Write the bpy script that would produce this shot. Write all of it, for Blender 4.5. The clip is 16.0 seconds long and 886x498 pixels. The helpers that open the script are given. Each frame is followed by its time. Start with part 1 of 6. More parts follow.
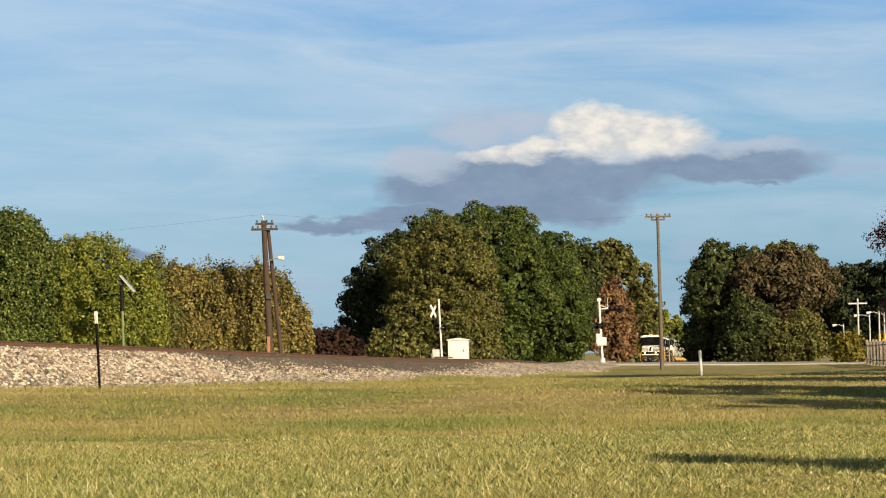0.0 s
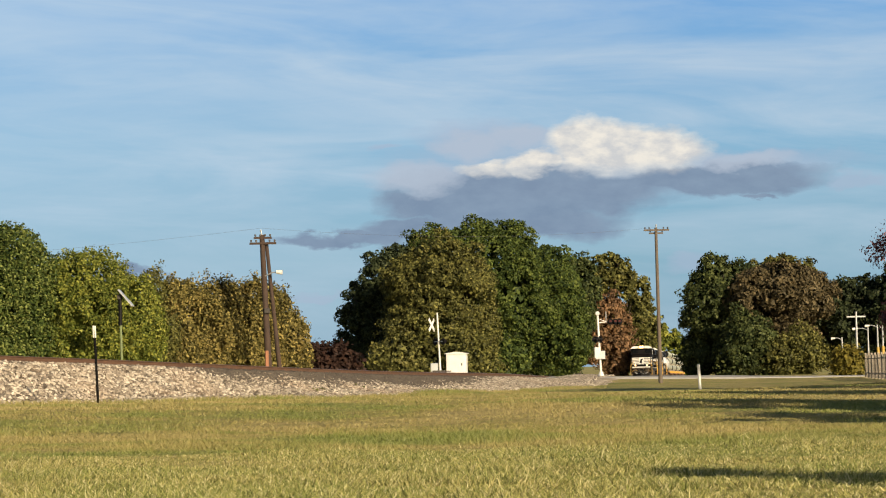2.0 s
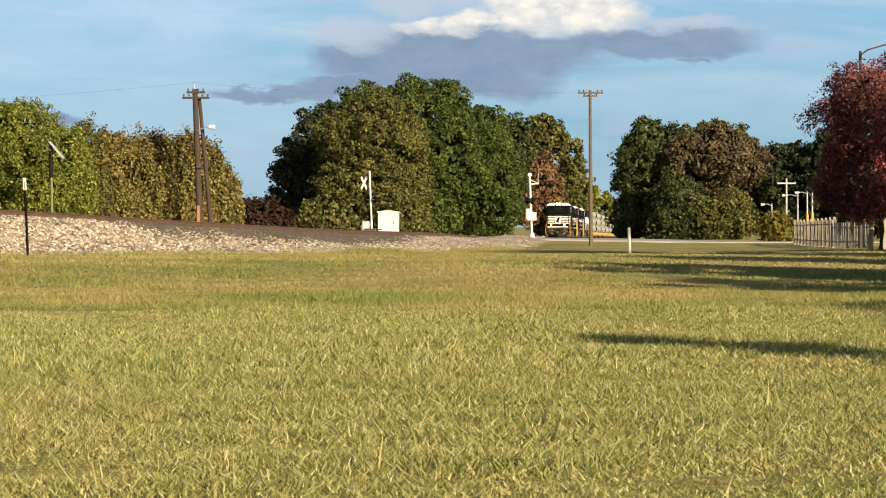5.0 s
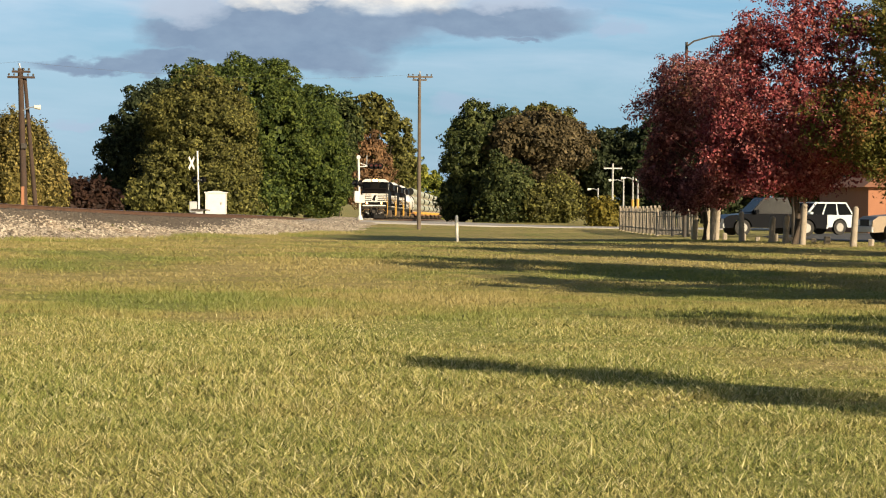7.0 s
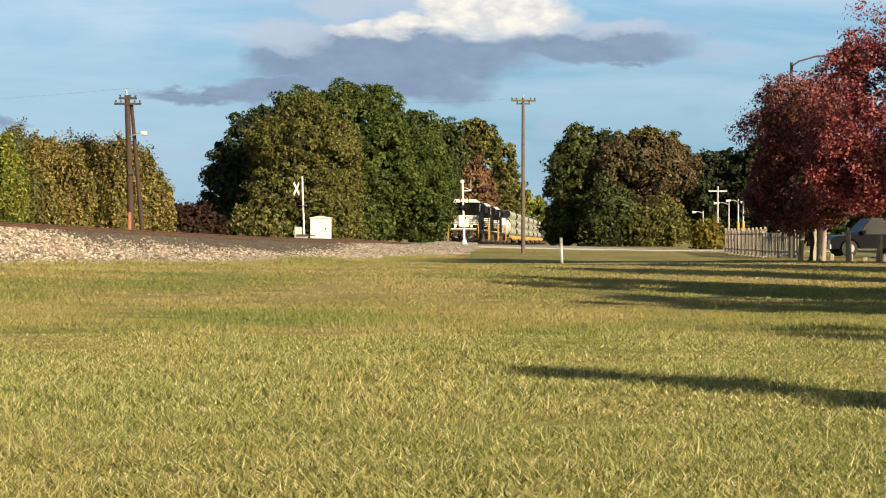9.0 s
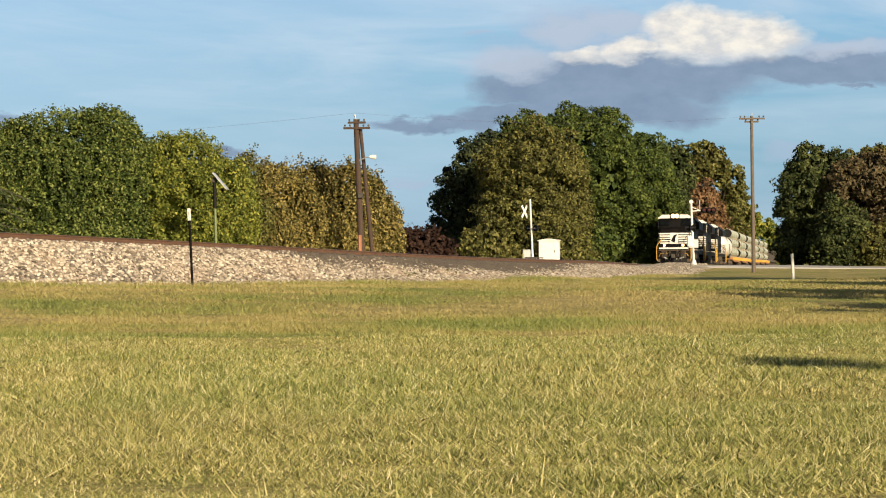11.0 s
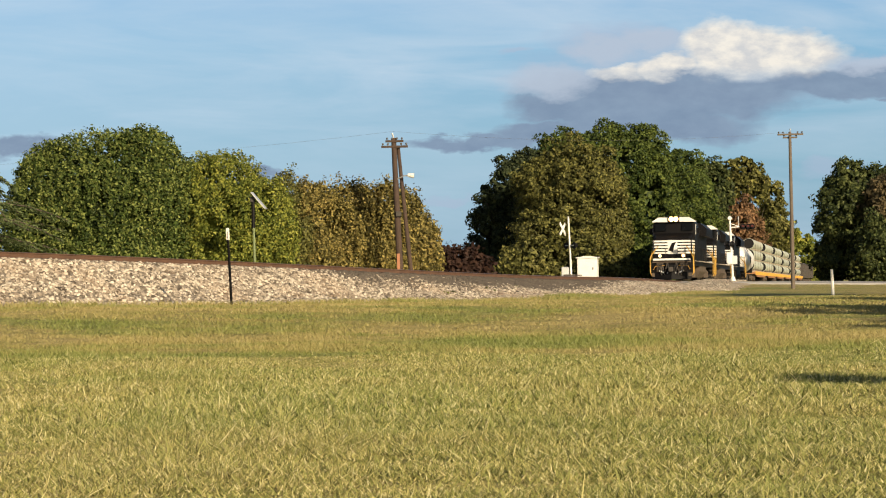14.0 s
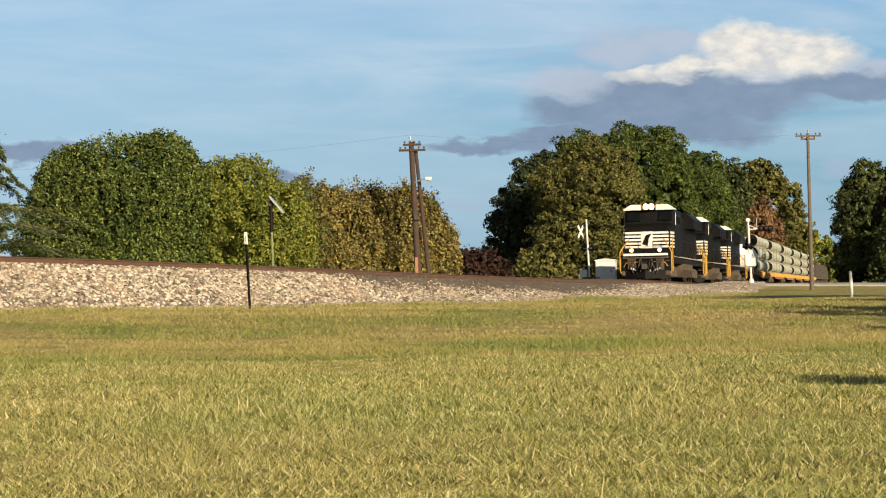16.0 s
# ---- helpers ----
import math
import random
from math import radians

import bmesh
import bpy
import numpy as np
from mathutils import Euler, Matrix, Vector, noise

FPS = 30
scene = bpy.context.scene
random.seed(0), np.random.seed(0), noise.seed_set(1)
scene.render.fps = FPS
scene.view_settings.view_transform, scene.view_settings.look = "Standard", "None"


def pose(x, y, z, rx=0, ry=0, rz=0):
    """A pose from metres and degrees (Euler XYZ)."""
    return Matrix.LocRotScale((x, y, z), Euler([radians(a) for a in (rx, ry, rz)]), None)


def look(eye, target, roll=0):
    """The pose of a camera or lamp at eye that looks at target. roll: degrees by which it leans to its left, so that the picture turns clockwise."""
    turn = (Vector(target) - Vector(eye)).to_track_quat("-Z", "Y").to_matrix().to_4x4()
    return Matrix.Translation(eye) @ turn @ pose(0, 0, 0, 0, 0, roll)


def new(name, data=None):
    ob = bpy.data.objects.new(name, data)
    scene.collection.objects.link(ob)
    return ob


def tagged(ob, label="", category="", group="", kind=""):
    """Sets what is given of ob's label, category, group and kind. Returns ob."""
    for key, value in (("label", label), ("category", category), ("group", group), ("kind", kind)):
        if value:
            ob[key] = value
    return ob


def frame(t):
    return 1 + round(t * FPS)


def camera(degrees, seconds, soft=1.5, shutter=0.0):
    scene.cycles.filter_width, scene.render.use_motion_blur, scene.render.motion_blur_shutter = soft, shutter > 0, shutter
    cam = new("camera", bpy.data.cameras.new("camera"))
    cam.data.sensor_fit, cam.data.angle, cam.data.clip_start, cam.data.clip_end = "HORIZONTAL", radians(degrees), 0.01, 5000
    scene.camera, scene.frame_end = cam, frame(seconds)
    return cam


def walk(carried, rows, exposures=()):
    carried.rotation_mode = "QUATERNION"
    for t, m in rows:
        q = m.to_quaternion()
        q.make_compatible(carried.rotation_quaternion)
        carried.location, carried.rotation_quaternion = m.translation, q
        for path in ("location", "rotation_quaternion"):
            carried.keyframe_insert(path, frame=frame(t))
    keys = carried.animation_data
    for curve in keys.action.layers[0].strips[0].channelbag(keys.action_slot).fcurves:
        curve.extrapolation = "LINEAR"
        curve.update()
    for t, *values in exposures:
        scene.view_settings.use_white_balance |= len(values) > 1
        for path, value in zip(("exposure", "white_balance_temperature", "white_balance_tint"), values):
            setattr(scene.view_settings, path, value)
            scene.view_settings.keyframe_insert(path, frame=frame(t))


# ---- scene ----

from mathutils import Matrix as Mat

# ---- camera: held by someone in the field who pans; rows of seconds, bearing, tilt, roll in degrees ----
EYE = (0.0, 0.0, 1.5)
AIM = [
    (0.0, -0.000, 2.701, -1.205),
    (0.5, -0.044, 2.920, -1.248),
    (1.0, -0.056, 3.013, -1.364),
    (1.5, 0.007, 2.977, -1.287),
    (2.0, 0.052, 3.059, -1.293),
    (2.5, 0.120, 3.108, -1.326),
    (3.0, 0.204, 2.867, -1.320),
    (3.5, 0.400, 2.064, -1.199),
    (3.7, 0.489, 1.638, -1.194),
    (5.8, 3.158, -1.181, 0.742),
    (6.0, 3.631, -1.190, 0.844),
    (6.5, 5.031, -1.168, 0.711),
    (7.0, 6.238, -1.062, 0.528),
    (7.5, 6.917, -0.792, 0.334),
    (8.0, 6.686, -0.542, 0.273),
    (8.5, 5.439, -0.345, 0.281),
    (9.0, 3.520, -0.455, 0.157),
    (9.5, 1.432, -0.819, -0.019),
    (10.0, -0.340, -1.014, -0.222),
    (10.2, -0.902, -0.966, -0.315),
    (12.3, -3.264, 2.012, -0.648),
    (12.5, -3.306, 2.024, -0.642),
    (13.0, -3.365, 1.704, -0.740),
    (13.5, -3.334, 1.058, -0.877),
    (14.0, -3.407, 0.622, -0.931),
    (14.5, -3.557, 0.606, -0.982),
    (15.0, -3.735, 0.823, -1.052),
    (15.5, -3.867, 0.981, -1.135),
    (16.0, -3.874, 0.716, -1.185),
]
cam = camera(22.733, 16.0, soft=1.1)


# the camera is lifted for a while in the middle and then lowered again
LIFT = [(0, 0), (3.7, 0), (5.8, .18), (6.0, .24), (6.5, .46), (7.0, .48), (8.5, .48), (9.0, .32), (9.5, .07), (10.0, .02), (10.2, 0), (16, 0)]


def aim(t, bearing, tilt, roll):
    up = float(np.interp(t, [p[0] for p in LIFT], [p[1] for p in LIFT]))
    a, e = radians(bearing), radians(tilt) - up / 150.0
    eye = (EYE[0], EYE[1], EYE[2] + up)
    return look(eye, (eye[0] + 100 * math.sin(a) * math.cos(e), eye[1] + 100 * math.cos(a) * math.cos(e), eye[2] + 100 * math.sin(e)), roll)


walk(cam, [(row[0], aim(*row)) for row in AIM], exposures=[(0, 0.60), (1, 0.53), (3.5, 0.64), (6, 0.81), (6.5, 0.78), (7, 0.75), (7.5, 0.86), (8, 0.95), (8.5, 0.76), (9.5, 0.78), (12.5, 0.58), (14, 0.62), (16, 0.62)])

# ---- light: low warm sun from behind and to the right, blue sky ----
SUN_TO = Vector((0.54, -0.84, 0.0)).normalized()
SUN_ELEV = radians(18.5)
world = bpy.data.worlds.new("sky")
scene.world = world
world.use_nodes = True
wn = world.node_tree.nodes
sky = wn.new("ShaderNodeTexSky")
sky.sky_type, sky.sun_disc = "NISHITA", False
sky.sun_elevation = SUN_ELEV
sky.sun_rotation = math.atan2(SUN_TO.x, SUN_TO.y)
wn["Background"].inputs["Strength"].default_value = 0.047
world.node_tree.links.new(sky.outputs[0], wn["Background"].inputs["Color"])
sun = new("sun", bpy.data.lights.new("sun", "SUN"))
sun.data.energy, sun.data.angle, sun.data.color = 5.0, radians(0.6), (1.0, 0.82, 0.56)
sun.matrix_world = look((SUN_TO.x * 50, SUN_TO.y * 50, 50 * math.tan(SUN_ELEV)), (0, 0, 0))

# ---- materials ----


class Nodes:
    """A small builder of node materials."""

    def __init__(self, name):
        self.mat = bpy.data.materials.new(name)
        self.mat.use_nodes = True
        self.tree = self.mat.node_tree
        self.bsdf = self.tree.nodes["Principled BSDF"]
        self.out = self.tree.nodes["Material Output"]

    def add(self, kind, **inputs):
        n = self.tree.nodes.new(kind)
        for k, v in inputs.items():
            self.put(n, k.replace("_", " "), v)
        return n

    def put(self, n, key, v):
        sock = n.inputs[key]
        if isinstance(v, bpy.types.NodeSocket):
            self.tree.links.new(v, sock)
        else:
            sock.default_value = v

    def math(self, op, a, b=0.0, c=0.0, clamp=False):
        n = self.tree.nodes.new("ShaderNodeMath")
        n.operation, n.use_clamp = op, clamp
        for i, v in enumerate((a, b, c)):
            self.put(n, i, v)
        return n.outputs[0]

    def coord(self, which="Object"):
        return self.add("ShaderNodeTexCoord").outputs[which]

    def place(self):
        return self.add("ShaderNodeNewGeometry").outputs["Position"]

    def noise(self, vec, scale, detail=4, rough=0.55, distortion=0.0):
        n = self.add("ShaderNodeTexNoise", Vector=vec, Scale=scale, Detail=detail, Roughness=rough, Distortion=distortion)
        return n.outputs["Fac"]

    def ramp(self, fac, stops):
        n = self.add("ShaderNodeValToRGB", Fac=fac)
        e = n.color_ramp.elements
        while len(e) < len(stops):
            e.new(0.5)
        for el, (p, c) in zip(e, stops):
            el.position, el.color = p, (*c, 1) if len(c) == 3 else c
        return n.outputs["Color"]

    def mix(self, fac, a, b, blend="MIX"):
        n = self.tree.nodes.new("ShaderNodeMix")
        n.data_type, n.blend_type = "RGBA", blend
        self.put(n, 0, fac)
        for i, v in ((6, a), (7, b)):
            if not isinstance(v, bpy.types.NodeSocket) and len(v) == 3:
                v = (*v, 1)
            self.put(n, i, v)
        return n.outputs[2]

    def bump(self, height, strength=0.4, distance=0.02):
        self.put(self.bsdf, "Normal", self.add("ShaderNodeBump", Height=height, Strength=strength, Distance=distance).outputs[0])

    def surface(self, color=None, rough=0.6, metal=0.0, spec=0.5):
        if color is not None:
            if not isinstance(color, bpy.types.NodeSocket) and len(color) == 3:
                color = (*color, 1)
            self.put(self.bsdf, "Base Color", color)
        self.put(self.bsdf, "Roughness", rough)
        self.put(self.bsdf, "Metallic", metal)
        self.put(self.bsdf, "Specular IOR Level", spec)
        return self.mat


def worn(name, color, dirt, rough=0.55, metal=0.0, scale=1.5, amount=0.5, grain=30.0, spec=0.4):
    """Paint, metal or wood with dirt in patches and a fine grain."""
    k = Nodes(name)
    v = k.coord()
    big = k.noise(v, scale, 5, 0.6)
    fine = k.noise(v, grain, 3)
    f = k.math("MULTIPLY", k.ramp(big, [(0.35, (0, 0, 0)), (0.75, (1, 1, 1))]), amount)
    col = k.mix(f, color, dirt)
    col = k.mix(0.25, col, k.ramp(fine, [(0.3, (0.25, 0.25, 0.25)), (0.7, (0.9, 0.9, 0.9))]), "OVERLAY")
    k.bump(fine, 0.25, 0.01)
    return k.surface(col, rough, metal, spec)


def leafy(name, dark, mid, light, accent=None, amount=0.2):
    """Leaves: colour differs from leaf to leaf and from bough to bough; some light passes through."""
    k = Nodes(name)
    g = k.add("ShaderNodeNewGeometry")
    isl = g.outputs["Random Per Island"]
    big = k.noise(g.outputs["Position"], 0.45, 3, 0.6)
    f = k.math("ADD", k.math("MULTIPLY", isl, 0.62), k.math("MULTIPLY", k.math("SUBTRACT", big, 0.2), 0.62))
    col = k.ramp(f, [(0.12, dark), (0.5, mid), (0.9, light)])
    if accent:
        spots = k.noise(g.outputs["Position"], 0.8, 2)
        a = k.math("MULTIPLY", k.ramp(spots, [(0.5, (0, 0, 0)), (0.66, (1, 1, 1))]), amount * 3)
        a = k.math("MULTIPLY", a, k.math("GREATER_THAN", isl, 0.35), clamp=True)
        col = k.mix(a, col, accent)
    k.surface(col, 0.6, 0, 0.16)
    tr = k.add("ShaderNodeBsdfTranslucent", Color=col)
    mx = k.add("ShaderNodeMixShader", Fac=0.2)
    k.tree.links.new(k.bsdf.outputs[0], mx.inputs[1])
    k.tree.links.new(tr.outputs[0], mx.inputs[2])
    k.tree.links.new(mx.outputs[0], k.out.inputs[0])
    return k.mat


def glowing(name, color, strength):
    k = Nodes(name)
    k.surface(color, 0.4)
    k.put(k.bsdf, "Emission Color", (*color, 1))
    k.put(k.bsdf, "Emission Strength", strength)
    return k.mat


def grass_colors(k):
    """Patches of green and straw over the field, the same for the soil and the blades."""
    p = k.place()
    a = k.noise(p, 0.16, 4, 0.6, 0.6)
    b = k.noise(p, 0.9, 4, 0.65)
    f = k.math("ADD", k.math("MULTIPLY", k.math("SUBTRACT", k.math("MULTIPLY", a, 1.7), 0.36), 0.60), k.math("MULTIPLY", b, 0.38))
    # drier strips run across the field, greener ones between them
    y = k.add("ShaderNodeSeparateXYZ", Vector=p).outputs[1]
    dry = k.ramp(k.math("DIVIDE", k.math("ADD", y, k.math("MULTIPLY", a, 12.0)), 140.0), [(0.12, (0.64, 0.64, 0.64)), (0.175, (0.55, 0.55, 0.55)), (0.25, (0.56, 0.56, 0.56)), (0.32, (0.66, 0.66, 0.66)), (0.52, (0.75, 0.75, 0.75)), (0.62, (0.68, 0.68, 0.68)), (0.72, (0.74, 0.74, 0.74)), (0.9, (0.66, 0.66, 0.66))])
    f = k.math("ADD", f, k.math("MULTIPLY", k.math("SUBTRACT", dry, 0.5), 0.45))
    return k.ramp(f, [(0.36, (0.165, 0.205, 0.050)), (0.46, (0.225, 0.245, 0.067)), (0.56, (0.300, 0.263, 0.092)), (0.68, (0.375, 0.305, 0.130))])


def soil():
    k = Nodes("field_grass")
    col = grass_colors(k)
    p = k.place()
    fine = k.noise(p, 14, 5, 0.7)
    far = k.noise(p, 2.6, 5, 0.75)
    col = k.mix(0.25, col, (0.34, 0.275, 0.115))
    col = k.mix(0.65, col, k.ramp(fine, [(0.3, (0.15, 0.15, 0.15)), (0.7, (0.85, 0.85, 0.85))]), "OVERLAY")
    col = k.mix(0.35, col, k.ramp(far, [(0.35, (0.25, 0.25, 0.25)), (0.65, (0.75, 0.75, 0.75))]), "OVERLAY")
    k.bump(fine, 0.9, 0.06)
    return k.surface(col, 0.9, 0, 0.1)


def blades(name, share):
    """Blades of grass; share says how much each one differs from the patch that it stands in."""
    k = Nodes(name)
    col = grass_colors(k)
    r = k.add("ShaderNodeNewGeometry").outputs["Random Per Island"]
    col = k.mix(share, col, k.ramp(r, [(0.0, (0.04, 0.055, 0.013)), (0.25, (0.195, 0.23, 0.058)), (0.52, (0.39, 0.40, 0.130)), (0.8, (0.60, 0.52, 0.215)), (1.0, (0.97, 0.89, 0.54))]))
    k.surface(col, 0.6, 0, 0.25)
    tr = k.add("ShaderNodeBsdfTranslucent", Color=col)
    mx = k.add("ShaderNodeMixShader", Fac=0.3)
    k.tree.links.new(k.bsdf.outputs[0], mx.inputs[1])
    k.tree.links.new(tr.outputs[0], mx.inputs[2])
    k.tree.links.new(mx.outputs[0], k.out.inputs[0])
    return k.mat


def stones(name, per_object):
    k = Nodes(name)
    if per_object:
        r = k.add("ShaderNodeObjectInfo").outputs["Random"]
    else:
        r = k.add("ShaderNodeNewGeometry").outputs["Random Per Island"]
    p = k.place()
    col = k.ramp(r, [(0.0, (0.06, 0.048, 0.038)), (0.22, (0.22, 0.185, 0.15)), (0.6, (0.40, 0.345, 0.275)), (1.0, (0.68, 0.61, 0.51))])
    old = k.ramp(k.noise(p, 0.11, 5, 0.7), [(0.42, (0, 0, 0)), (0.62, (1, 1, 1))])
    col = k.mix(k.math("MULTIPLY", old, 0.35), col, (0.13, 0.105, 0.08))
    rust = k.ramp(k.noise(p, 0.35, 4), [(0.5, (0, 0, 0)), (0.72, (1, 1, 1))])
    col = k.mix(k.math("MULTIPLY", rust, 0.22), col, (0.42, 0.27, 0.16))
    fine = k.noise(p, 40, 3)
    k.bump(fine, 0.3, 0.01)
    return k.surface(col, 0.85, 0, 0.2)


def gravel_bed():
    k = Nodes("ballast_bed")
    p = k.place()
    v = k.add("ShaderNodeTexVoronoi", Vector=p, Scale=11.0)
    col = k.ramp(k.math("ADD", k.math("MULTIPLY", v.outputs["Distance"], 0.7), k.math("MULTIPLY", k.noise(p, 5, 4), 0.4)),
                 [(0.2, (0.36, 0.31, 0.255)), (0.5, (0.24, 0.205, 0.165)), (0.8, (0.10, 0.085, 0.07))])
    k.bump(v.outputs["Distance"], 1.0, 0.05)
    return k.surface(col, 0.9, 0, 0.15)


def asphalt(name, base, lighter):
    k = Nodes(name)
    p = k.place()
    col = k.mix(k.noise(p, 0.4, 5, 0.7), base, lighter)
    fine = k.noise(p, 60, 3)
    col = k.mix(0.3, col, k.ramp(fine, [(0.3, (0.2, 0.2, 0.2)), (0.7, (0.8, 0.8, 0.8))]), "OVERLAY")
    k.bump(fine, 0.4, 0.01)
    return k.surface(col, 0.9, 0, 0.2)


M_SOIL, M_BLADE, M_BLADEFAR = soil(), blades("grass_blades", 0.66), blades("far_grass_blades", 0.2)
M_STONEDARK = worn("dark_stone", (0.075, 0.062, 0.05), (0.16, 0.135, 0.11), 0.9, 0, 2.0, 0.5, 12)
M_STONE, M_STONE1, M_BED = stones("ballast_stone", False), stones("ballast_stone_single", True), gravel_bed()
M_ROAD = asphalt("old_asphalt", (0.30, 0.285, 0.27), (0.42, 0.40, 0.38))
M_GRAVEL = asphalt("pale_gravel", (0.27, 0.225, 0.17), (0.42, 0.36, 0.275))
M_LOT = asphalt("lot_asphalt", (0.07, 0.07, 0.072), (0.13, 0.13, 0.13))
M_RAIL = worn("rusty_rail", (0.145, 0.080, 0.050), (0.07, 0.042, 0.030), 0.7, 0.3, 2.0, 0.7)
M_RAILTOP = worn("polished_rail", (0.32, 0.30, 0.29), (0.15, 0.10, 0.08), 0.3, 0.9, 3.0, 0.4)
M_TIE = worn("tie_wood", (0.085, 0.062, 0.048), (0.16, 0.13, 0.10), 0.9, 0, 3.0, 0.6)
M_POLE = worn("pole_wood", (0.062, 0.040, 0.030), (0.034, 0.025, 0.021), 0.9, 0, 2.5, 0.7)
M_POLEGREY = worn("grey_pole_wood", (0.125, 0.10, 0.078), (0.07, 0.055, 0.045), 0.9, 0, 2.5, 0.7)
M_POST = worn("pale_wood", (0.33, 0.285, 0.23), (0.19, 0.16, 0.125), 0.9, 0, 4.0, 0.6)
M_BARK = worn("bark", (0.085, 0.065, 0.05), (0.035, 0.028, 0.024), 0.95, 0, 5.0, 0.8, 14)
M_PALEBARK = worn("pale_bark", (0.30, 0.25, 0.20), (0.13, 0.10, 0.08), 0.95, 0, 5.0, 0.8, 14)
M_WHITE = worn("white_paint", (0.70, 0.68, 0.64), (0.50, 0.46, 0.40), 0.5, 0, 2.0, 0.35)
M_ALU = worn("aluminium", (0.62, 0.63, 0.63), (0.38, 0.38, 0.37), 0.38, 0.55, 2.0, 0.4)
M_SILVER = worn("galvanized_steel", (0.42, 0.43, 0.44), (0.26, 0.26, 0.26), 0.5, 0.5, 3.0, 0.5)
M_BLACK = worn("black_paint", (0.005, 0.005, 0.006), (0.015, 0.013, 0.011), 0.5, 0, 1.2, 0.45, spec=0.08)
M_DARKMETAL = worn("dark_steel", (0.045, 0.042, 0.04), (0.12, 0.095, 0.07), 0.7, 0.2, 2.0, 0.7)
M_UNDER = worn("dusty_underframe", (0.105, 0.078, 0.056), (0.03, 0.024, 0.019), 0.85, 0.1, 1.5, 0.7)
M_WEED = leafy("weed_leaf", (0.05, 0.06, 0.018), (0.12, 0.125, 0.04), (0.22, 0.20, 0.08))
M_YELLOW = worn("yellow_paint", (0.50, 0.29, 0.05), (0.34, 0.21, 0.05), 0.5, 0, 2.0, 0.4)
M_ORANGE = worn("orange_deck_paint", (0.30, 0.145, 0.06), (0.18, 0.10, 0.05), 0.7, 0, 1.5, 0.6)
M_GLASS = worn("dark_glass", (0.004, 0.005, 0.006), (0.009, 0.009, 0.009), 0.25, 0, 1.0, 0.3, spec=0.05)
M_PIPE = worn("pale_green_pipe", (0.42, 0.44, 0.36), (0.28, 0.29, 0.235), 0.6, 0, 1.0, 0.5)
# near-black colour standing in for the shade inside openings
M_INSHADE = worn("inside_shade", (0.008, 0.008, 0.008), (0.012, 0.012, 0.012), 0.95, 0, 1.0, 0.5)
M_GREENPAINT = worn("green_post_paint", (0.16, 0.20, 0.09), (0.10, 0.11, 0.06), 0.7, 0, 3.0, 0.5)
M_RUBBER = worn("rubber", (0.02, 0.02, 0.02), (0.05, 0.045, 0.04), 0.85, 0, 4.0, 0.5)
M_CARWHITE = worn("white_car_paint", (0.46, 0.52, 0.55), (0.38, 0.43, 0.45), 0.3, 0, 1.0, 0.2)
M_CARDARK = worn("dark_car_paint", (0.004, 0.005, 0.008), (0.009, 0.009, 0.010), 0.3, 0, 1.0, 0.3, spec=0.06)
M_CARTAN = worn("tan_car_paint", (0.24, 0.185, 0.13), (0.19, 0.15, 0.11), 0.45, 0.2, 1.0, 0.3)
M_BRICK = worn("orange_brick_wall", (0.33, 0.15, 0.085), (0.25, 0.12, 0.07), 0.9, 0, 1.0, 0.5)
M_RIM = worn("grey_wheel_rim", (0.32, 0.31, 0.29), (0.18, 0.17, 0.16), 0.5, 0.2, 3.0, 0.5)
M_HEAD = glowing("headlight_glow", (1.0, 0.56, 0.21), 4.2)
M_DITCH = glowing("ditch_light_glow", (1.0, 0.60, 0.24), 2.6)
M_REDLENS = worn("red_lens", (0.07, 0.012, 0.010), (0.04, 0.008, 0.008), 0.3)
M_WIRE = worn("cable", (0.10, 0.10, 0.11), (0.08, 0.08, 0.08), 0.6)

L_DARK = leafy("leaf_dark_green", (0.013, 0.021, 0.009), (0.046, 0.062, 0.020), (0.143, 0.160, 0.055))
# leaf colour darkened to stand in for trees lying in shade
L_SHADED = leafy("leaf_shaded", (0.009, 0.014, 0.007), (0.031, 0.043, 0.019), (0.094, 0.110, 0.050))
L_OLIVE = leafy("leaf_olive", (0.028, 0.030, 0.010), (0.097, 0.099, 0.028), (0.253, 0.241, 0.069), (0.15, 0.10, 0.035), 0.06)
L_GREEN = leafy("leaf_green", (0.013, 0.026, 0.008), (0.053, 0.079, 0.018), (0.165, 0.198, 0.044))
L_BRIGHT = leafy("leaf_bright_green", (0.013, 0.026, 0.007), (0.062, 0.092, 0.020), (0.285, 0.315, 0.086))
L_LIME = leafy("leaf_yellow_green", (0.031, 0.047, 0.009), (0.124, 0.150, 0.026), (0.351, 0.345, 0.065))
L_BROWN = leafy("leaf_olive_brown", (0.029, 0.027, 0.010), (0.150, 0.130, 0.039), (0.442, 0.351, 0.111), (0.20, 0.12, 0.045), 0.08)
L_RUST = leafy("leaf_rust", (0.081, 0.052, 0.029), (0.196, 0.115, 0.060), (0.322, 0.190, 0.098))
L_TAWNY = leafy("leaf_tawny", (0.036, 0.031, 0.018), (0.101, 0.081, 0.042), (0.195, 0.150, 0.078))
L_MAROON = leafy("leaf_maroon", (0.052, 0.016, 0.016), (0.172, 0.051, 0.055), (0.483, 0.218, 0.207), (0.15, 0.115, 0.038), 0.18)
L_RED = leafy("leaf_red", (0.077, 0.018, 0.020), (0.264, 0.050, 0.061), (0.572, 0.242, 0.231), (0.20, 0.13, 0.04), 0.09)
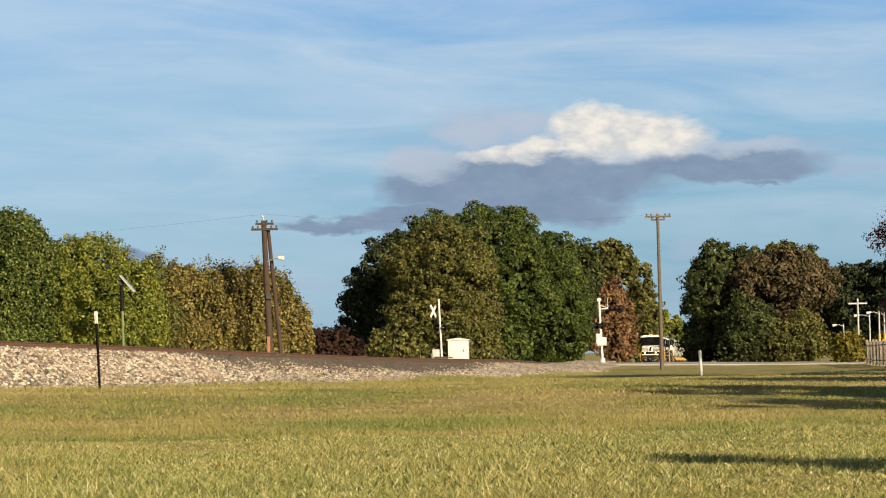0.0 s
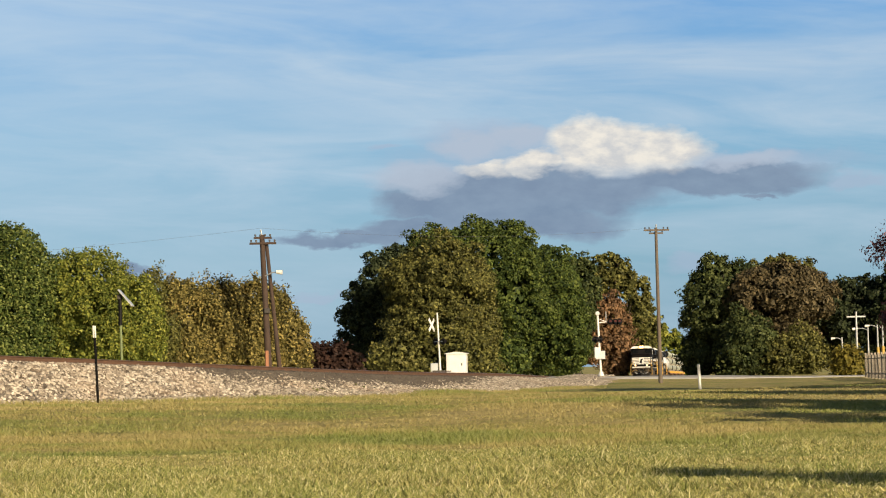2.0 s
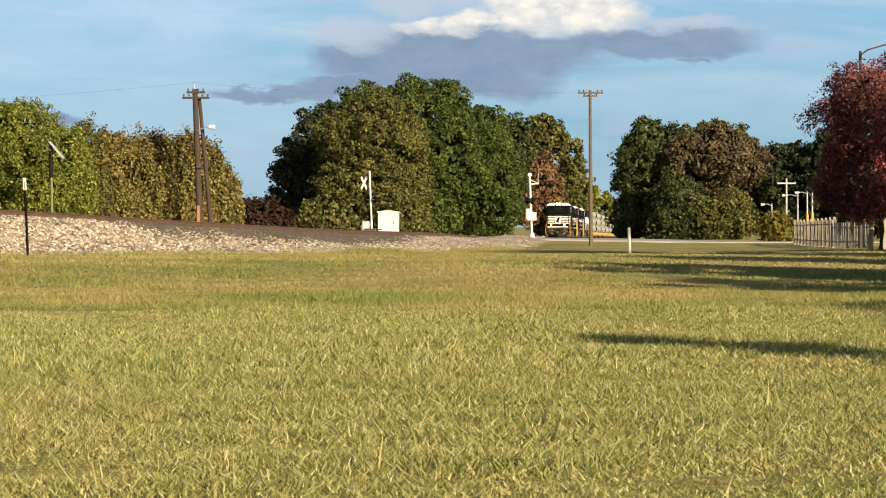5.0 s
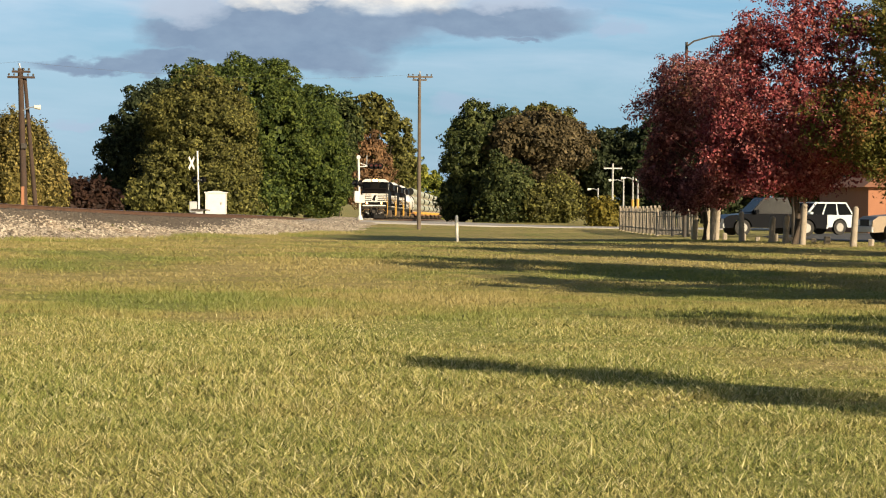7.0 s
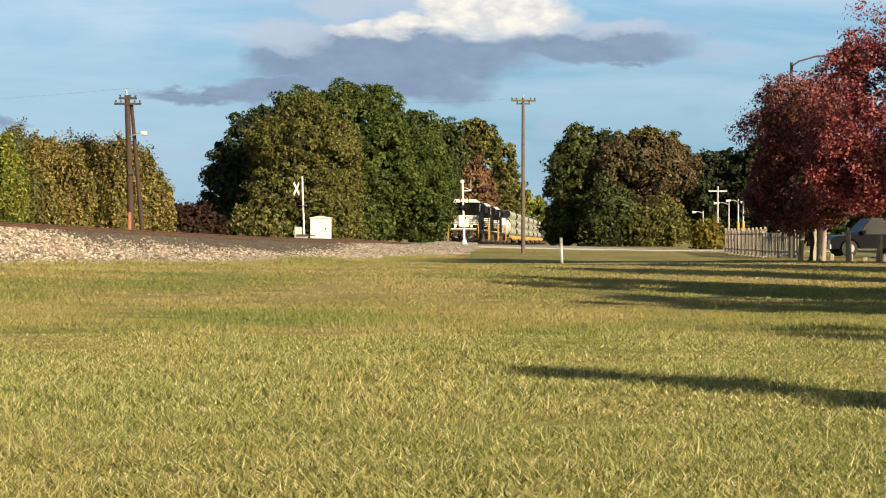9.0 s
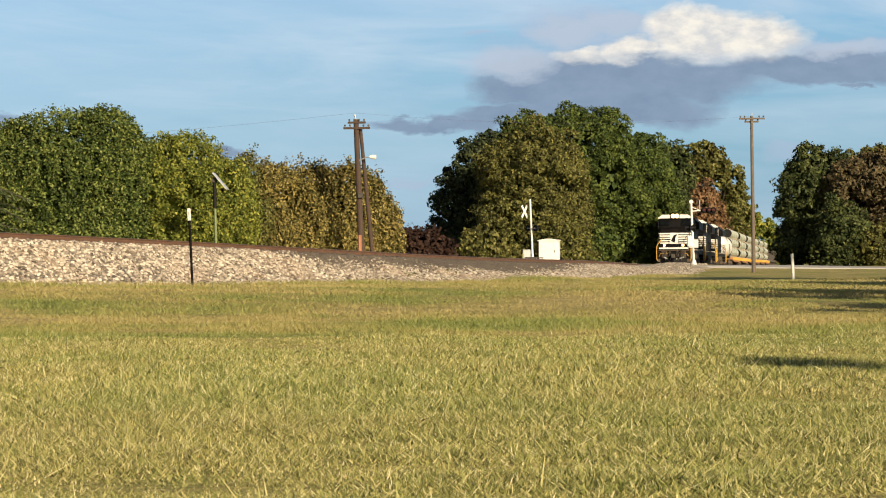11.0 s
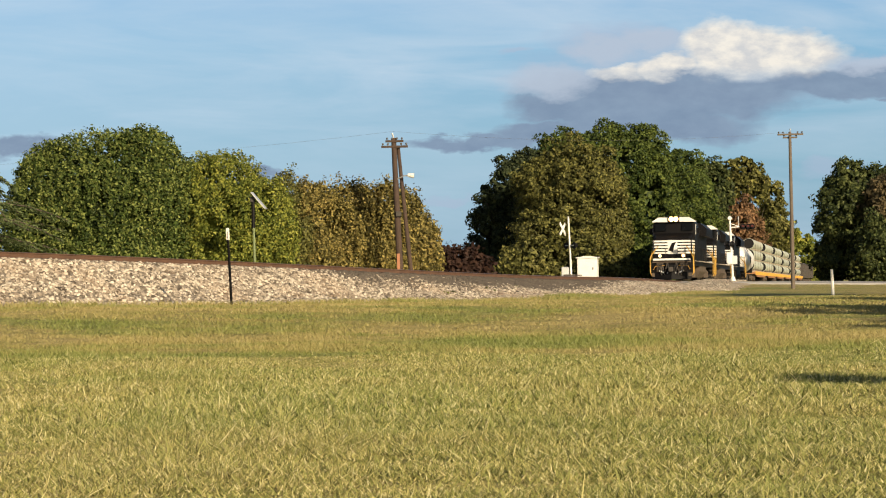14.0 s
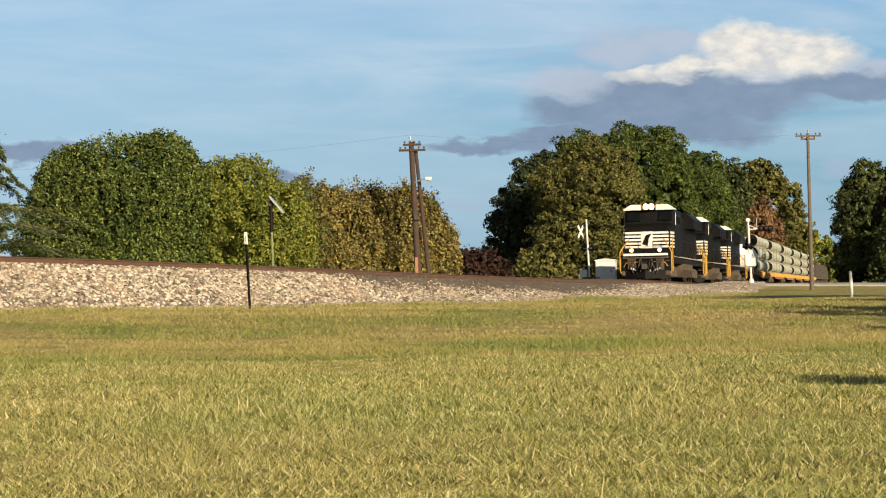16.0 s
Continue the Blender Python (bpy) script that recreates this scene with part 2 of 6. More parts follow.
L_MIXED = leafy("leaf_green_red", (0.05, 0.055, 0.014), (0.12, 0.12, 0.028), (0.22, 0.19, 0.05), (0.26, 0.07, 0.045), 0.32)
L_YELLOW = leafy("leaf_yellow", (0.07, 0.065, 0.012), (0.15, 0.125, 0.022), (0.25, 0.20, 0.04))
L_PURPLE = leafy("leaf_purple_hedge", (0.015, 0.009, 0.007), (0.032, 0.017, 0.013), (0.06, 0.032, 0.022))
L_CEDAR = leafy("leaf_cedar", (0.028, 0.044, 0.016), (0.085, 0.115, 0.042), (0.20, 0.235, 0.10))

# ---- building helpers ----


class Geo:
    """Collects vertices and faces of one part."""

    def __init__(self):
        self.v, self.f = [], []

    def add(self, verts, faces):
        n = len(self.v)
        self.v += [tuple(p) for p in verts]
        self.f += [tuple(i + n for i in f) for f in faces]
        return self

    def box(self, x0, x1, y0, y1, z0, z1, bev=0.0):
        if bev <= 0:
            c = [(x, y, z) for z in (z0, z1) for y in (y0, y1) for x in (x0, x1)]
            return self.add(c, [(0, 2, 3, 1), (4, 5, 7, 6), (0, 1, 5, 4), (2, 6, 7, 3), (0, 4, 6, 2), (1, 3, 7, 5)])
        ring = [(x0 + bev, y0), (x1 - bev, y0), (x1, y0 + bev), (x1, y1 - bev), (x1 - bev, y1), (x0 + bev, y1), (x0, y1 - bev), (x0, y0 + bev)]
        inner = [(min(max(x, x0 + bev), x1 - bev), min(max(y, y0 + bev), y1 - bev)) for x, y in ring]
        vs = [(x, y, z0) for x, y in ring] + [(x, y, z1 - bev) for x, y in ring] + [(x, y, z1) for x, y in inner]
        fs = [tuple(range(7, -1, -1)), tuple(range(16, 24))]
        for k in (0, 8):
            fs += [(k + i, k + (i + 1) % 8, k + 8 + (i + 1) % 8, k + 8 + i) for i in range(8)]
        return self.add(vs, fs)

    def rod(self, a, b, r0, r1=None, n=8):
        a, b, r1 = Vector(a), Vector(b), r0 if r1 is None else r1
        q = (b - a).to_track_quat("Z", "Y")
        vs = []
        for p, r in ((a, r0), (b, r1)):
            vs += [p + q @ Vector((r * math.cos(2 * math.pi * i / n), r * math.sin(2 * math.pi * i / n), 0)) for i in range(n)]
        fs = [(i, (i + 1) % n, n + (i + 1) % n, n + i) for i in range(n)] + [tuple(range(n - 1, -1, -1)), tuple(range(n, 2 * n))]
        return self.add(vs, fs)

    def tube(self, pts, r, n=6):
        for a, b in zip(pts, pts[1:]):
            self.rod(a, b, r, r, n)
        return self

    def prism(self, outline, y0, y1):
        """An outline in x, z pushed from y0 to y1."""
        n = len(outline)
        vs = [(x, y0, z) for x, z in outline] + [(x, y1, z) for x, z in outline]
        fs = [tuple(range(n)), tuple(range(2 * n - 1, n - 1, -1))] + [(i, n + i, n + (i + 1) % n, (i + 1) % n) for i in range(n)]
        return self.add(vs, fs)

    def loft(self, rings):
        """Rings of equal count, joined and capped."""
        n = len(rings[0])
        vs = [p for r in rings for p in r]
        fs = [(k * n + i, k * n + (i + 1) % n, (k + 1) * n + (i + 1) % n, (k + 1) * n + i) for k in range(len(rings) - 1) for i in range(n)]
        fs += [tuple(range(n - 1, -1, -1)), tuple(range((len(rings) - 1) * n, len(rings) * n))]
        return self.add(vs, fs)

    def mesh(self, name, smooth=False):
        me = bpy.data.meshes.new(name)
        me.from_pydata(self.v, [], self.f)
        bm = bmesh.new()
        bm.from_mesh(me)
        bmesh.ops.recalc_face_normals(bm, faces=bm.faces)
        bm.to_mesh(me)
        bm.free()
        if smooth:
            me.shade_smooth()
            me.set_sharp_from_angle(angle=radians(40))
        return me


def part(name, geo, material, parent=None, label="", smooth=False):
    me = geo if isinstance(geo, bpy.types.Mesh) else geo.mesh(name, smooth)
    if not me.materials:
        me.materials.append(material)
    ob = new(name, me)
    if parent:
        ob.parent = parent
    return tagged(ob, label)


def thing(name, m, label, category, group=""):
    ob = new(name)
    ob.empty_display_size = 0.3
    ob.matrix_basis = m
    return tagged(ob, label, category, group)


def fast_mesh(name, verts, sides, material):
    """A mesh of loose faces with the same number of sides, from an array of corners."""
    me = bpy.data.meshes.new(name)
    n = len(verts)
    me.vertices.add(n)
    me.vertices.foreach_set("co", np.asarray(verts, np.float32).ravel())
    me.loops.add(n)
    me.loops.foreach_set("vertex_index", np.arange(n, dtype=np.int32))
    me.polygons.add(n // sides)
    me.polygons.foreach_set("loop_start", np.arange(0, n, sides, dtype=np.int32))
    me.update(calc_edges=True)
    me.materials.append(material)
    return me


# ---- the lie of the land ----
LAND = [(0, 0, .45), (0, 12, .45), (5, 20, .47), (-6, 22, .47), (0, 40, .33), (-9.9, 63, .66), (-14.7, 56, .83), (-24, 45, .9), (-6.8, 68, .55), (-3.2, 84, .36), (3.1, 108, .18), (8.2, 128, .1),
        (13.6, 139, .14), (11.4, 99, .09), (28, 96, .42), (23, 82, .5), (21, 93, .45), (28, 60, .4), (26, 30, .3), (30, 167, .14), (30, 147, .2), (0, 164, .85),
        (11, 158, .46), (7, 158, .55), (-10, 130, .9), (-14, 93, 1.2), (-22, 97, 1.3), (-40, 70, 1.3), (3, 190, .4), (20, 190, .1), (34, 360, -1.7), (16, 230, -.6), (25, 290, -1.2), (60, 560, -3.5), (48, 450, -2.6),
        (-40, 200, .5), (80, 200, .1), (0, -30, .45), (-30, 10, .4), (60, 90, .5), (60, 20, .3), (55, 140, .2)]


def land(x, y):
    x, y = np.asarray(x, float), np.asarray(y, float)
    num, den = 0.0, 0.0
    for a, b, c in LAND:
        w = 1.0 / ((x - a) ** 2 + (y - b) ** 2 + 40.0) ** 2
        num, den = num + w * c, den + w
    far = np.clip((np.hypot(x, y) - 700) / 400, 0, 1)
    return (num / den) * (1 - far) - 4.5 * far


def down(x, y, sink=0.0):
    return (x, y, float(land(x, y)) - sink)


def build_ground():
    radii = [0.0] + [0.6 * 1.078 ** i for i in range(120)]
    radii = [r for r in radii if r < 4200] + [4300]
    n = 220
    a = np.linspace(0, 2 * np.pi, n, endpoint=False)
    vs = [(0, 0, float(land(0, 0)))]
    for r in radii[1:]:
        x, y = r * np.sin(a), r * np.cos(a)
        vs += list(zip(x, y, land(x, y)))
    fs = [(0, 1 + (i + 1) % n, 1 + i) for i in range(n)]
    for k in range(len(radii) - 2):
        o = 1 + k * n
        fs += [(o + i, o + (i + 1) % n, o + n + (i + 1) % n, o + n + i) for i in range(n)]
    g = Geo()
    g.v, g.f = vs, fs
    me = g.mesh("ground")
    me.shade_smooth()
    return tagged(part("ground", me, M_SOIL), "patchy green and straw-coloured mown field", "ground", kind="structure")


ground = build_ground()

# ---- the track: straight from the distance, then curving towards the viewer ----
RAIL_Z = [(-80, 3.4), (20, 2.95), (50, 2.68), (62.8, 2.40), (70.6, 2.21), (78, 2.01), (90, 1.68), (102, 1.41), (110, 1.27), (130, 1.06), (136, .98), (153, .72), (190, .38), (230, .04), (360, -1.07), (800, -4.2)]


def build_line():
    """Centre line every metre; s grows in the direction of travel, 0 at the road crossing."""
    fwd, back = [], []
    x, y = 5.85, 152.9
    for i in range(170):
        s = i + 0.5
        head = 7.8 + 0.3 * min(s, 8) / 8 + 0.180 * max(0, s - 8)
        fwd.append((x, y))
        x, y = x - math.sin(radians(head)), y - math.cos(radians(head))
    x, y = 5.85, 152.9
    for i in range(640):
        x, y = x + math.sin(radians(7.65)), y + math.cos(radians(7.65))
        back.append((x, y))
    pts = np.array(back[::-1] + fwd)
    z = np.interp(pts[:, 1], [p[0] for p in RAIL_Z], [p[1] for p in RAIL_Z])
    z = np.convolve(np.pad(z, 8, mode="edge"), np.ones(17) / 17, "valid")
    return np.column_stack([pts, z]), -640


LINE, S_FIRST = build_line()


def on_line(s):
    i = s - S_FIRST
    return Vector([float(np.interp(i, np.arange(len(LINE)), LINE[:, c])) for c in range(3)])


def sweep(profile, s0, s1, step, closed=True):
    """A profile of (offset to the right of travel, height) carried along the track."""
    g, rings = Geo(), []
    for s in np.arange(s0, s1 + 0.01, step):
        p, d = on_line(s), on_line(s + 0.5) - on_line(s - 0.5)
        d.z = 0
        d.normalize()
        side = Vector((d.y, -d.x, 0))
        rings.append([p + side * o + Vector((0, 0, h)) for o, h in profile])
    n = len(profile)
    vs = [p for r in rings for p in r]
    m = n if closed else n - 1
    fs = [(k * n + i, k * n + (i + 1) % n, (k + 1) * n + (i + 1) % n, (k + 1) * n + i) for k in range(len(rings) - 1) for i in range(m)]
    return g.add(vs, fs)


BED = [(-6.6, -3.0), (-2.15, -0.32), (-1.9, -0.26), (1.9, -0.26), (2.15, -0.32), (6.6, -3.0)]
bank_mesh = sweep(BED, -600, 160, 2, False).mesh("ballast_bank", True)
bank_mesh.materials.append(M_BED)
bank_mesh.materials.append(M_STONEDARK)
for face in bank_mesh.polygons:
    face.material_index = int(face.index % 5 in (1, 2, 3))
ballast = tagged(part("ballast_bank", bank_mesh, M_BED), "sloping bank of pale crushed stone ballast", "ballast", kind="structure")
RAILP = [(-.075, -.19), (.075, -.19), (.075, -.165), (.016, -.145), (.016, -.05), (.037, -.035), (.037, -.008), (-.037, -.008), (-.037, -.035), (-.016, -.05), (-.016, -.145), (-.075, -.165)]
for side in (-0.755, 0.755):
    rail = tagged(part("rail", sweep([(o + side, h) for o, h in RAILP], -500, 150, 2), M_RAIL), "rusty brown steel rail on the ballast bank", "rail", "track rails", "structure")
    part("rail_head", sweep([(side - .034, -.006), (side + .034, -.006), (side + .026, 0), (side - .026, 0)], -330, 150, 2), M_RAILTOP, rail, "polished running surface")


def face_line(s):
    """The pose on the track at s: x ahead along the travel, y to its left, z up."""
    p, d = on_line(s), (on_line(s + 1) - on_line(s - 1)).normalized()
    left = Vector((-d.y, d.x, 0)).normalized()
    up = d.cross(left)
    m = Matrix((d, left, up)).transposed().to_4x4()
    m.translation = p
    return m


def build_ties():
    g = Geo().box(-.115, .115, -1.3, 1.3, -.40, -.20, .012)
    me = g.mesh("tie")
    bed = new("cross_ties")
    tagged(bed, "weathered timber cross ties under the rails", "cross ties", kind="structure")
    for i in range(230):
        o = part("tie", me, M_TIE, bed)
        o.matrix_basis = face_line(140 - i * 0.62) @ pose(random.uniform(-.05, .05), random.uniform(-.05, .05), random.uniform(-.02, .0), 0, 0, random.uniform(-1, 1))


# ---- leaves ----


def waves(p, scale, seed):
    rs = np.random.RandomState(seed)
    k, ph = rs.normal(size=(9, 3)) * scale, rs.uniform(0, 6.28, 9)
    return np.sin(p @ k.T + ph).sum(1) / 3.0


def crown_mesh(name, lobes, count, size, material, seed, rough=0.13, tuft=0.42, per=30, gap=-0.9, floor=0.15, core=0, tall=0.8):
    """Leaves over the outer side of many boughs that sit on the uneven skin of several lobes (x, y, z, rx, ry, rz)."""
    rs = np.random.RandomState(seed)
    L = np.array(lobes, float)
    area = (L[:, 3] * L[:, 4] + L[:, 3] * L[:, 5] + L[:, 4] * L[:, 5])
    n = count // per * 3
    which = rs.choice(len(L), n, p=area / area.sum())
    d = rs.normal(size=(n, 3))
    d /= np.linalg.norm(d, axis=1)[:, None]
    rad = np.where(rs.rand(n) < 0.72, rs.uniform(0.88, 1.0, n), rs.uniform(0.6, 0.86, n))
    c, r = L[which, :3], L[which, 3:]
    p = c + d * r * rad[:, None]
    bump = waves(p, 2.2 / max(1.0, r.mean() * 0.45), seed) * rough + waves(p, 2.6, seed + 1) * rough * 0.45
    p = c + d * r * (rad * (1 + bump))[:, None]
    keep = np.ones(n, bool)
    for i in range(len(L)):
        q = ((p - L[i, :3]) / L[i, 3:])
        inside = (q ** 2).sum(1) < 0.6
        keep &= ~(inside & (which != i) & (rs.rand(n) < 0.9))
    keep &= waves(p, 1.3, seed + 2) > gap
    keep &= p[:, 2] > floor
    p, d, deep = p[keep][: count // per], d[keep][: count // per], (rad < .865)[keep][: count // per]
    m = len(p)
    idx = np.repeat(np.arange(m), per)
    # each bough is a small dome, leafy on its outer and upper side and hollow below
    reach = (tuft * 1.7 * rs.uniform(0.55, 1.35, m))[idx][:, None]
    go = rs.normal(size=(m * per, 3)) + d[idx] * 0.75 + np.array([0, 0, 0.35])
    go /= np.linalg.norm(go, axis=1)[:, None]
    q = p[idx] + go * reach * rs.uniform(0.5, 1.15, (m * per, 1)) * np.array([1, 1, tall])
    q[:, 2] = np.maximum(q[:, 2], 0.05)
    nrm = go * 0.7 + d[idx] * 0.25 + rs.normal(size=q.shape) * 0.55
    nrm /= np.linalg.norm(nrm, axis=1)[:, None]
    a = np.cross(nrm, rs.normal(size=q.shape))
    a /= np.linalg.norm(a, axis=1)[:, None]
    b = np.cross(nrm, a)
    s = size * 1.25 * rs.uniform(0.55, 1.4, (len(q), 1)) * np.where(deep[idx], 1.6, 1.0)[:, None]
    fold = nrm * s * 0.12
    v = np.stack([q - a * s, q - b * s * 0.55 + fold, q + a * s, q + b * s * 0.55 + fold], 1).reshape(-1, 3)
    # dense boughs deep inside, which keep the heart of the crown dark
    if core:
        which = rs.choice(len(L), core, p=area / area.sum())
        d = rs.normal(size=(core, 3))
        d /= np.linalg.norm(d, axis=1)[:, None]
        q = L[which, :3] + d * L[which, 3:] * rs.uniform(0.3, 0.66, (core, 1))
        q[:, 2] = np.maximum(q[:, 2], floor)
        nrm = d + rs.normal(size=d.shape) * 0.35
        nrm /= np.linalg.norm(nrm, axis=1)[:, None]
        a = np.cross(nrm, rs.normal(size=q.shape))
        a /= np.linalg.norm(a, axis=1)[:, None]
        b = np.cross(nrm, a)
        s = np.minimum(L[which, 3:].min(1), 3.0)[:, None] * rs.uniform(0.10, 0.2, (core, 1))
        v = np.concatenate([v, np.stack([q - a * s, q - b * s * 0.6, q + a * s, q + b * s * 0.6], 1).reshape(-1, 3)])
    return fast_mesh(name, v, 4, material)


def wander(a, b, r0, r1, seed, bend=0.06, n=5):
    """A crooked tapering limb as one closed tube; returns the part's shape and its line."""
    rs = random.Random(seed)
    a, b = Vector(a), Vector(b)
    L = (b - a).length
    pts = [a.lerp(b, i / n) + Vector((rs.uniform(-1, 1), rs.uniform(-1, 1), 0)) * (L * bend if 0 < i < n else 0) for i in range(n + 1)]
    rings = []
    for i, p in enumerate(pts):
        q = (pts[min(i + 1, n)] - pts[max(i - 1, 0)]).to_track_quat("Z", "Y")
        r = r0 + (r1 - r0) * i / n
        rings.append([p + q @ Vector((r * math.cos(k * math.pi * 2 / 7), r * math.sin(k * math.pi * 2 / 7), 0)) for k in range(7)])
    return Geo().loft(rings), pts


def tree(name, x, y, lobes, count, size, material, seed, label, trunk=0.25, bark=None, sink=0.1, group="", tuft=0.42, rough=0.13, gap=-0.9, forks=7, category="tree", core=900, per=26, tall=0.8):
    t = thing(name, pose(*down(x, y, sink)), label, category, group)
    top = max(l[2] + l[5] for l in lobes)
    cz = sum(l[2] for l in lobes) / len(lobes)
    stem, base = wander((0, 0, 0), (lobes[0][0] * 0.6, lobes[0][1] * 0.6, max(cz, top * 0.55)), trunk, trunk * 0.5, seed, 0.02)
    stem = part("trunk", stem, bark or M_BARK, t, smooth=True)
    rs = random.Random(seed)
    for i in range(forks):
        l = lobes[i % len(lobes)]
        a = base[rs.choice((2, 3, 4))]
        e = Vector((l[0] + rs.uniform(-.7, .7) * l[3], l[1] + rs.uniform(-.7, .7) * l[4], l[2] + rs.uniform(0, .7) * l[5]))
        part("limb", wander(a, e, trunk * 0.4, trunk * 0.1, seed + i, 0.07, 4)[0], bark or M_BARK, stem, smooth=True)
    part("crown", crown_mesh("crown", lobes, count, size, material, seed, rough, tuft, per=per, gap=gap, core=core, tall=tall), material, t)
    return t

# ---- trees left of the track ----
tree("dense_round_tree", -20.5, 95, [(-.2, 0, 3.4, 3.7, 3.4, 3.5), (1.7, .2, 4.3, 2.1, 2.8, 2.8), (-2.1, 0, 3.4, 1.9, 2.6, 3.1), (-2.8, 0, 2.0, 1.9, 2.6, 2.2), (0, -.5, 1.4, 3.8, 3.2, 1.5), (2.6, -.3, 3.0, 1.3, 2.0, 2.9)], 100000, .053, L_BRIGHT, 11, "dense rounded green tree with leaves down to the ground", sink=.3, tuft=.15, tall=1.2, rough=.035, gap=-3, per=22, core=2600, group="trees behind the track")
tree("yellow_green_tree", -15.8, 97, [(0, 0, 3.1, 2.5, 2.5, 3.0), (1.8, 0, 2.5, 1.8, 2.1, 2.4), (0, -.3, 1.2, 2.8, 2.4, 1.4)], 56000, .053, L_LIME, 12, "yellow-green shrubby tree beside the hedge", sink=.3, tuft=.14, tall=1.2, rough=.08, gap=-3, per=22, core=1500, group="trees behind the track")
for i, (hx, hy, h, mat) in enumerate(((-15.2, 114, 5.3, L_OLIVE), (-13.4, 115, 5.6, L_BROWN), (-11.8, 116, 5.4, L_BROWN), (-10.2, 117, 5.6, L_BROWN), (-9.0, 118, 4.7, L_BROWN))):
    tree("hedge_tree", hx, hy, [(0, 0, h * .5, 1.5, 1.6, h * .52), (.5, .2, h * .42, 1.3, 1.4, h * .44), (-.6, -.3, h * .3, 1.5, 1.4, h * .38), (.2, 0, h * .8, .6, .7, h * .24), (-.7, 0, h * .76, .5, .6, h * .22)], 22000, .064, mat, 20 + i, "brownish-green tall hedge tree losing leaves", .12, sink=.2, tuft=.19, rough=.16, gap=-.9, per=26, tall=1.7, group="hedge trees behind the track")

# ---- big trees behind the crossing ----
BIG = "big trees behind the crossing"
tree("broad_tree", -0.4, 186, [(.3, 0, 6.9, 4.6, 4.4, 4.7), (-1.9, -1, 3.6, 2.7, 2.6, 3.5), (2.6, -1, 3.8, 2.5, 2.5, 3.6), (.3, -1.6, 4.6, 3.4, 2.7, 4.0), (-2.2, 0, 8.4, 2.2, 2.4, 2.3), (2.5, 0, 8.4, 2.2, 2.4, 2.2)], 80000, .095, L_OLIVE, 31, "broad olive-green tree with rounded dense crown", .4, group=BIG, per=56, tuft=.33, rough=.15, core=1300)
tree("tall_green_tree", 3.1, 210, [(-.4, 0, 10.5, 5.2, 4.8, 4.7), (-4.2, 0, 12.4, 2.5, 3.0, 2.7), (2.9, 0, 12.6, 2.9, 3.0, 2.7), (-3.6, 0, 10.4, 3.0, 3.8, 4.0), (3.4, 0, 8.4, 3.4, 3.8, 5.2), (6.2, 1, 6.6, 3.4, 3.4, 5.0), (8.4, 1, 4.2, 2.5, 2.8, 4.0), (4.4, 2, 4.6, 4.0, 3.2, 4.4)], 80000, .106, L_GREEN, 32, "tall spreading green tree rising over its neighbours", .45, group=BIG, per=56, tuft=.36, rough=.12, core=1300)
# this tree's shade is put into its leaf colour
tree("shaded_tree", -7.0, 199, [(0, 0, 5.2, 2.1, 2.8, 4.2), (1.3, 0, 8.6, 1.8, 2.8, 2.8), (-.4, 0, 3.0, 1.9, 2.8, 2.8), (2.4, 0, 4.4, 2.8, 2.8, 4.0), (2.6, 0, 9.6, 1.8, 2.4, 2.2)], 30000, .125, L_SHADED, 33, "tree at the clump's edge, leaf colour darkened as if shaded", .35, group=BIG, per=60, tuft=.38, rough=.2)
tree("green_tree", 11.6, 250, [(.9, 0, 8.8, 3.4, 3.8, 6.8), (1.8, -.5, 5.0, 2.8, 2.8, 5.0), (-2.4, 1, 9.6, 3.0, 3.2, 4.4)], 26000, .16, L_GREEN, 34, "green tree at the end of the clump", .35, group=BIG)
tree("yellowing_bush", 2.0, 180, [(0, 0, 1.5, 1.6, 1.5, 2.0), (1.2, 0, 1.1, 1.3, 1.2, 1.5)], 3500, .11, L_OLIVE, 35, "yellowing bush at the foot of the big trees", .1, category="bush")
tree("green_bush", 4.6, 186, [(0, 0, 1.6, 2.2, 1.8, 2.0), (-2.6, 0, 1.2, 2.0, 1.5, 1.7)], 5000, .13, L_GREEN, 36, "green bush along the foot of the big trees", .1, category="bush")
tree("green_bush", -3.6, 182, [(0, 0, 1.6, 2.2, 1.8, 2.2), (2, 0, 1.2, 1.7, 1.5, 1.7)], 4500, .13, L_OLIVE, 37, "olive bush along the foot of the big trees", .1, category="bush")

# ---- trees along the far track ----
FAR = "trees along the far track"
tree("rust_tree", 25.0, 335, [(0, 0, 9.4, 3.0, 2.8, 4.6), (1.6, 0, 5.2, 2.4, 2.4, 4.8), (-1.8, 0, 7.4, 2.4, 2.8, 4.6)], 13000, .2, L_RUST, 41, "rust-brown autumn tree beside the track", .3, group=FAR)
tree("airy_tree", 32.0, 390, [(-2.2, 0, 19.2, 3.4, 3.0, 3.8), (-6.4, 0, 16.0, 2.9, 3, 5.0), (1.9, 0, 15.4, 3.0, 3, 4.0), (3.3, 0, 9.6, 2.6, 3, 6.2), (-2.0, 0, 8.0, 4.2, 3, 6.2)], 20000, .24, L_OLIVE, 42, "tall airy grey-green tree", .4, group=FAR, gap=-.5)
tree("airy_tree", 20.0, 325, [(-.5, 0, 14.6, 3.4, 3.4, 4.2), (-1.4, 0, 8.8, 3.8, 3.2, 6.6)], 15000, .21, L_DARK, 43, "tall dark green tree behind the clump", .35, group=FAR, gap=-.6)
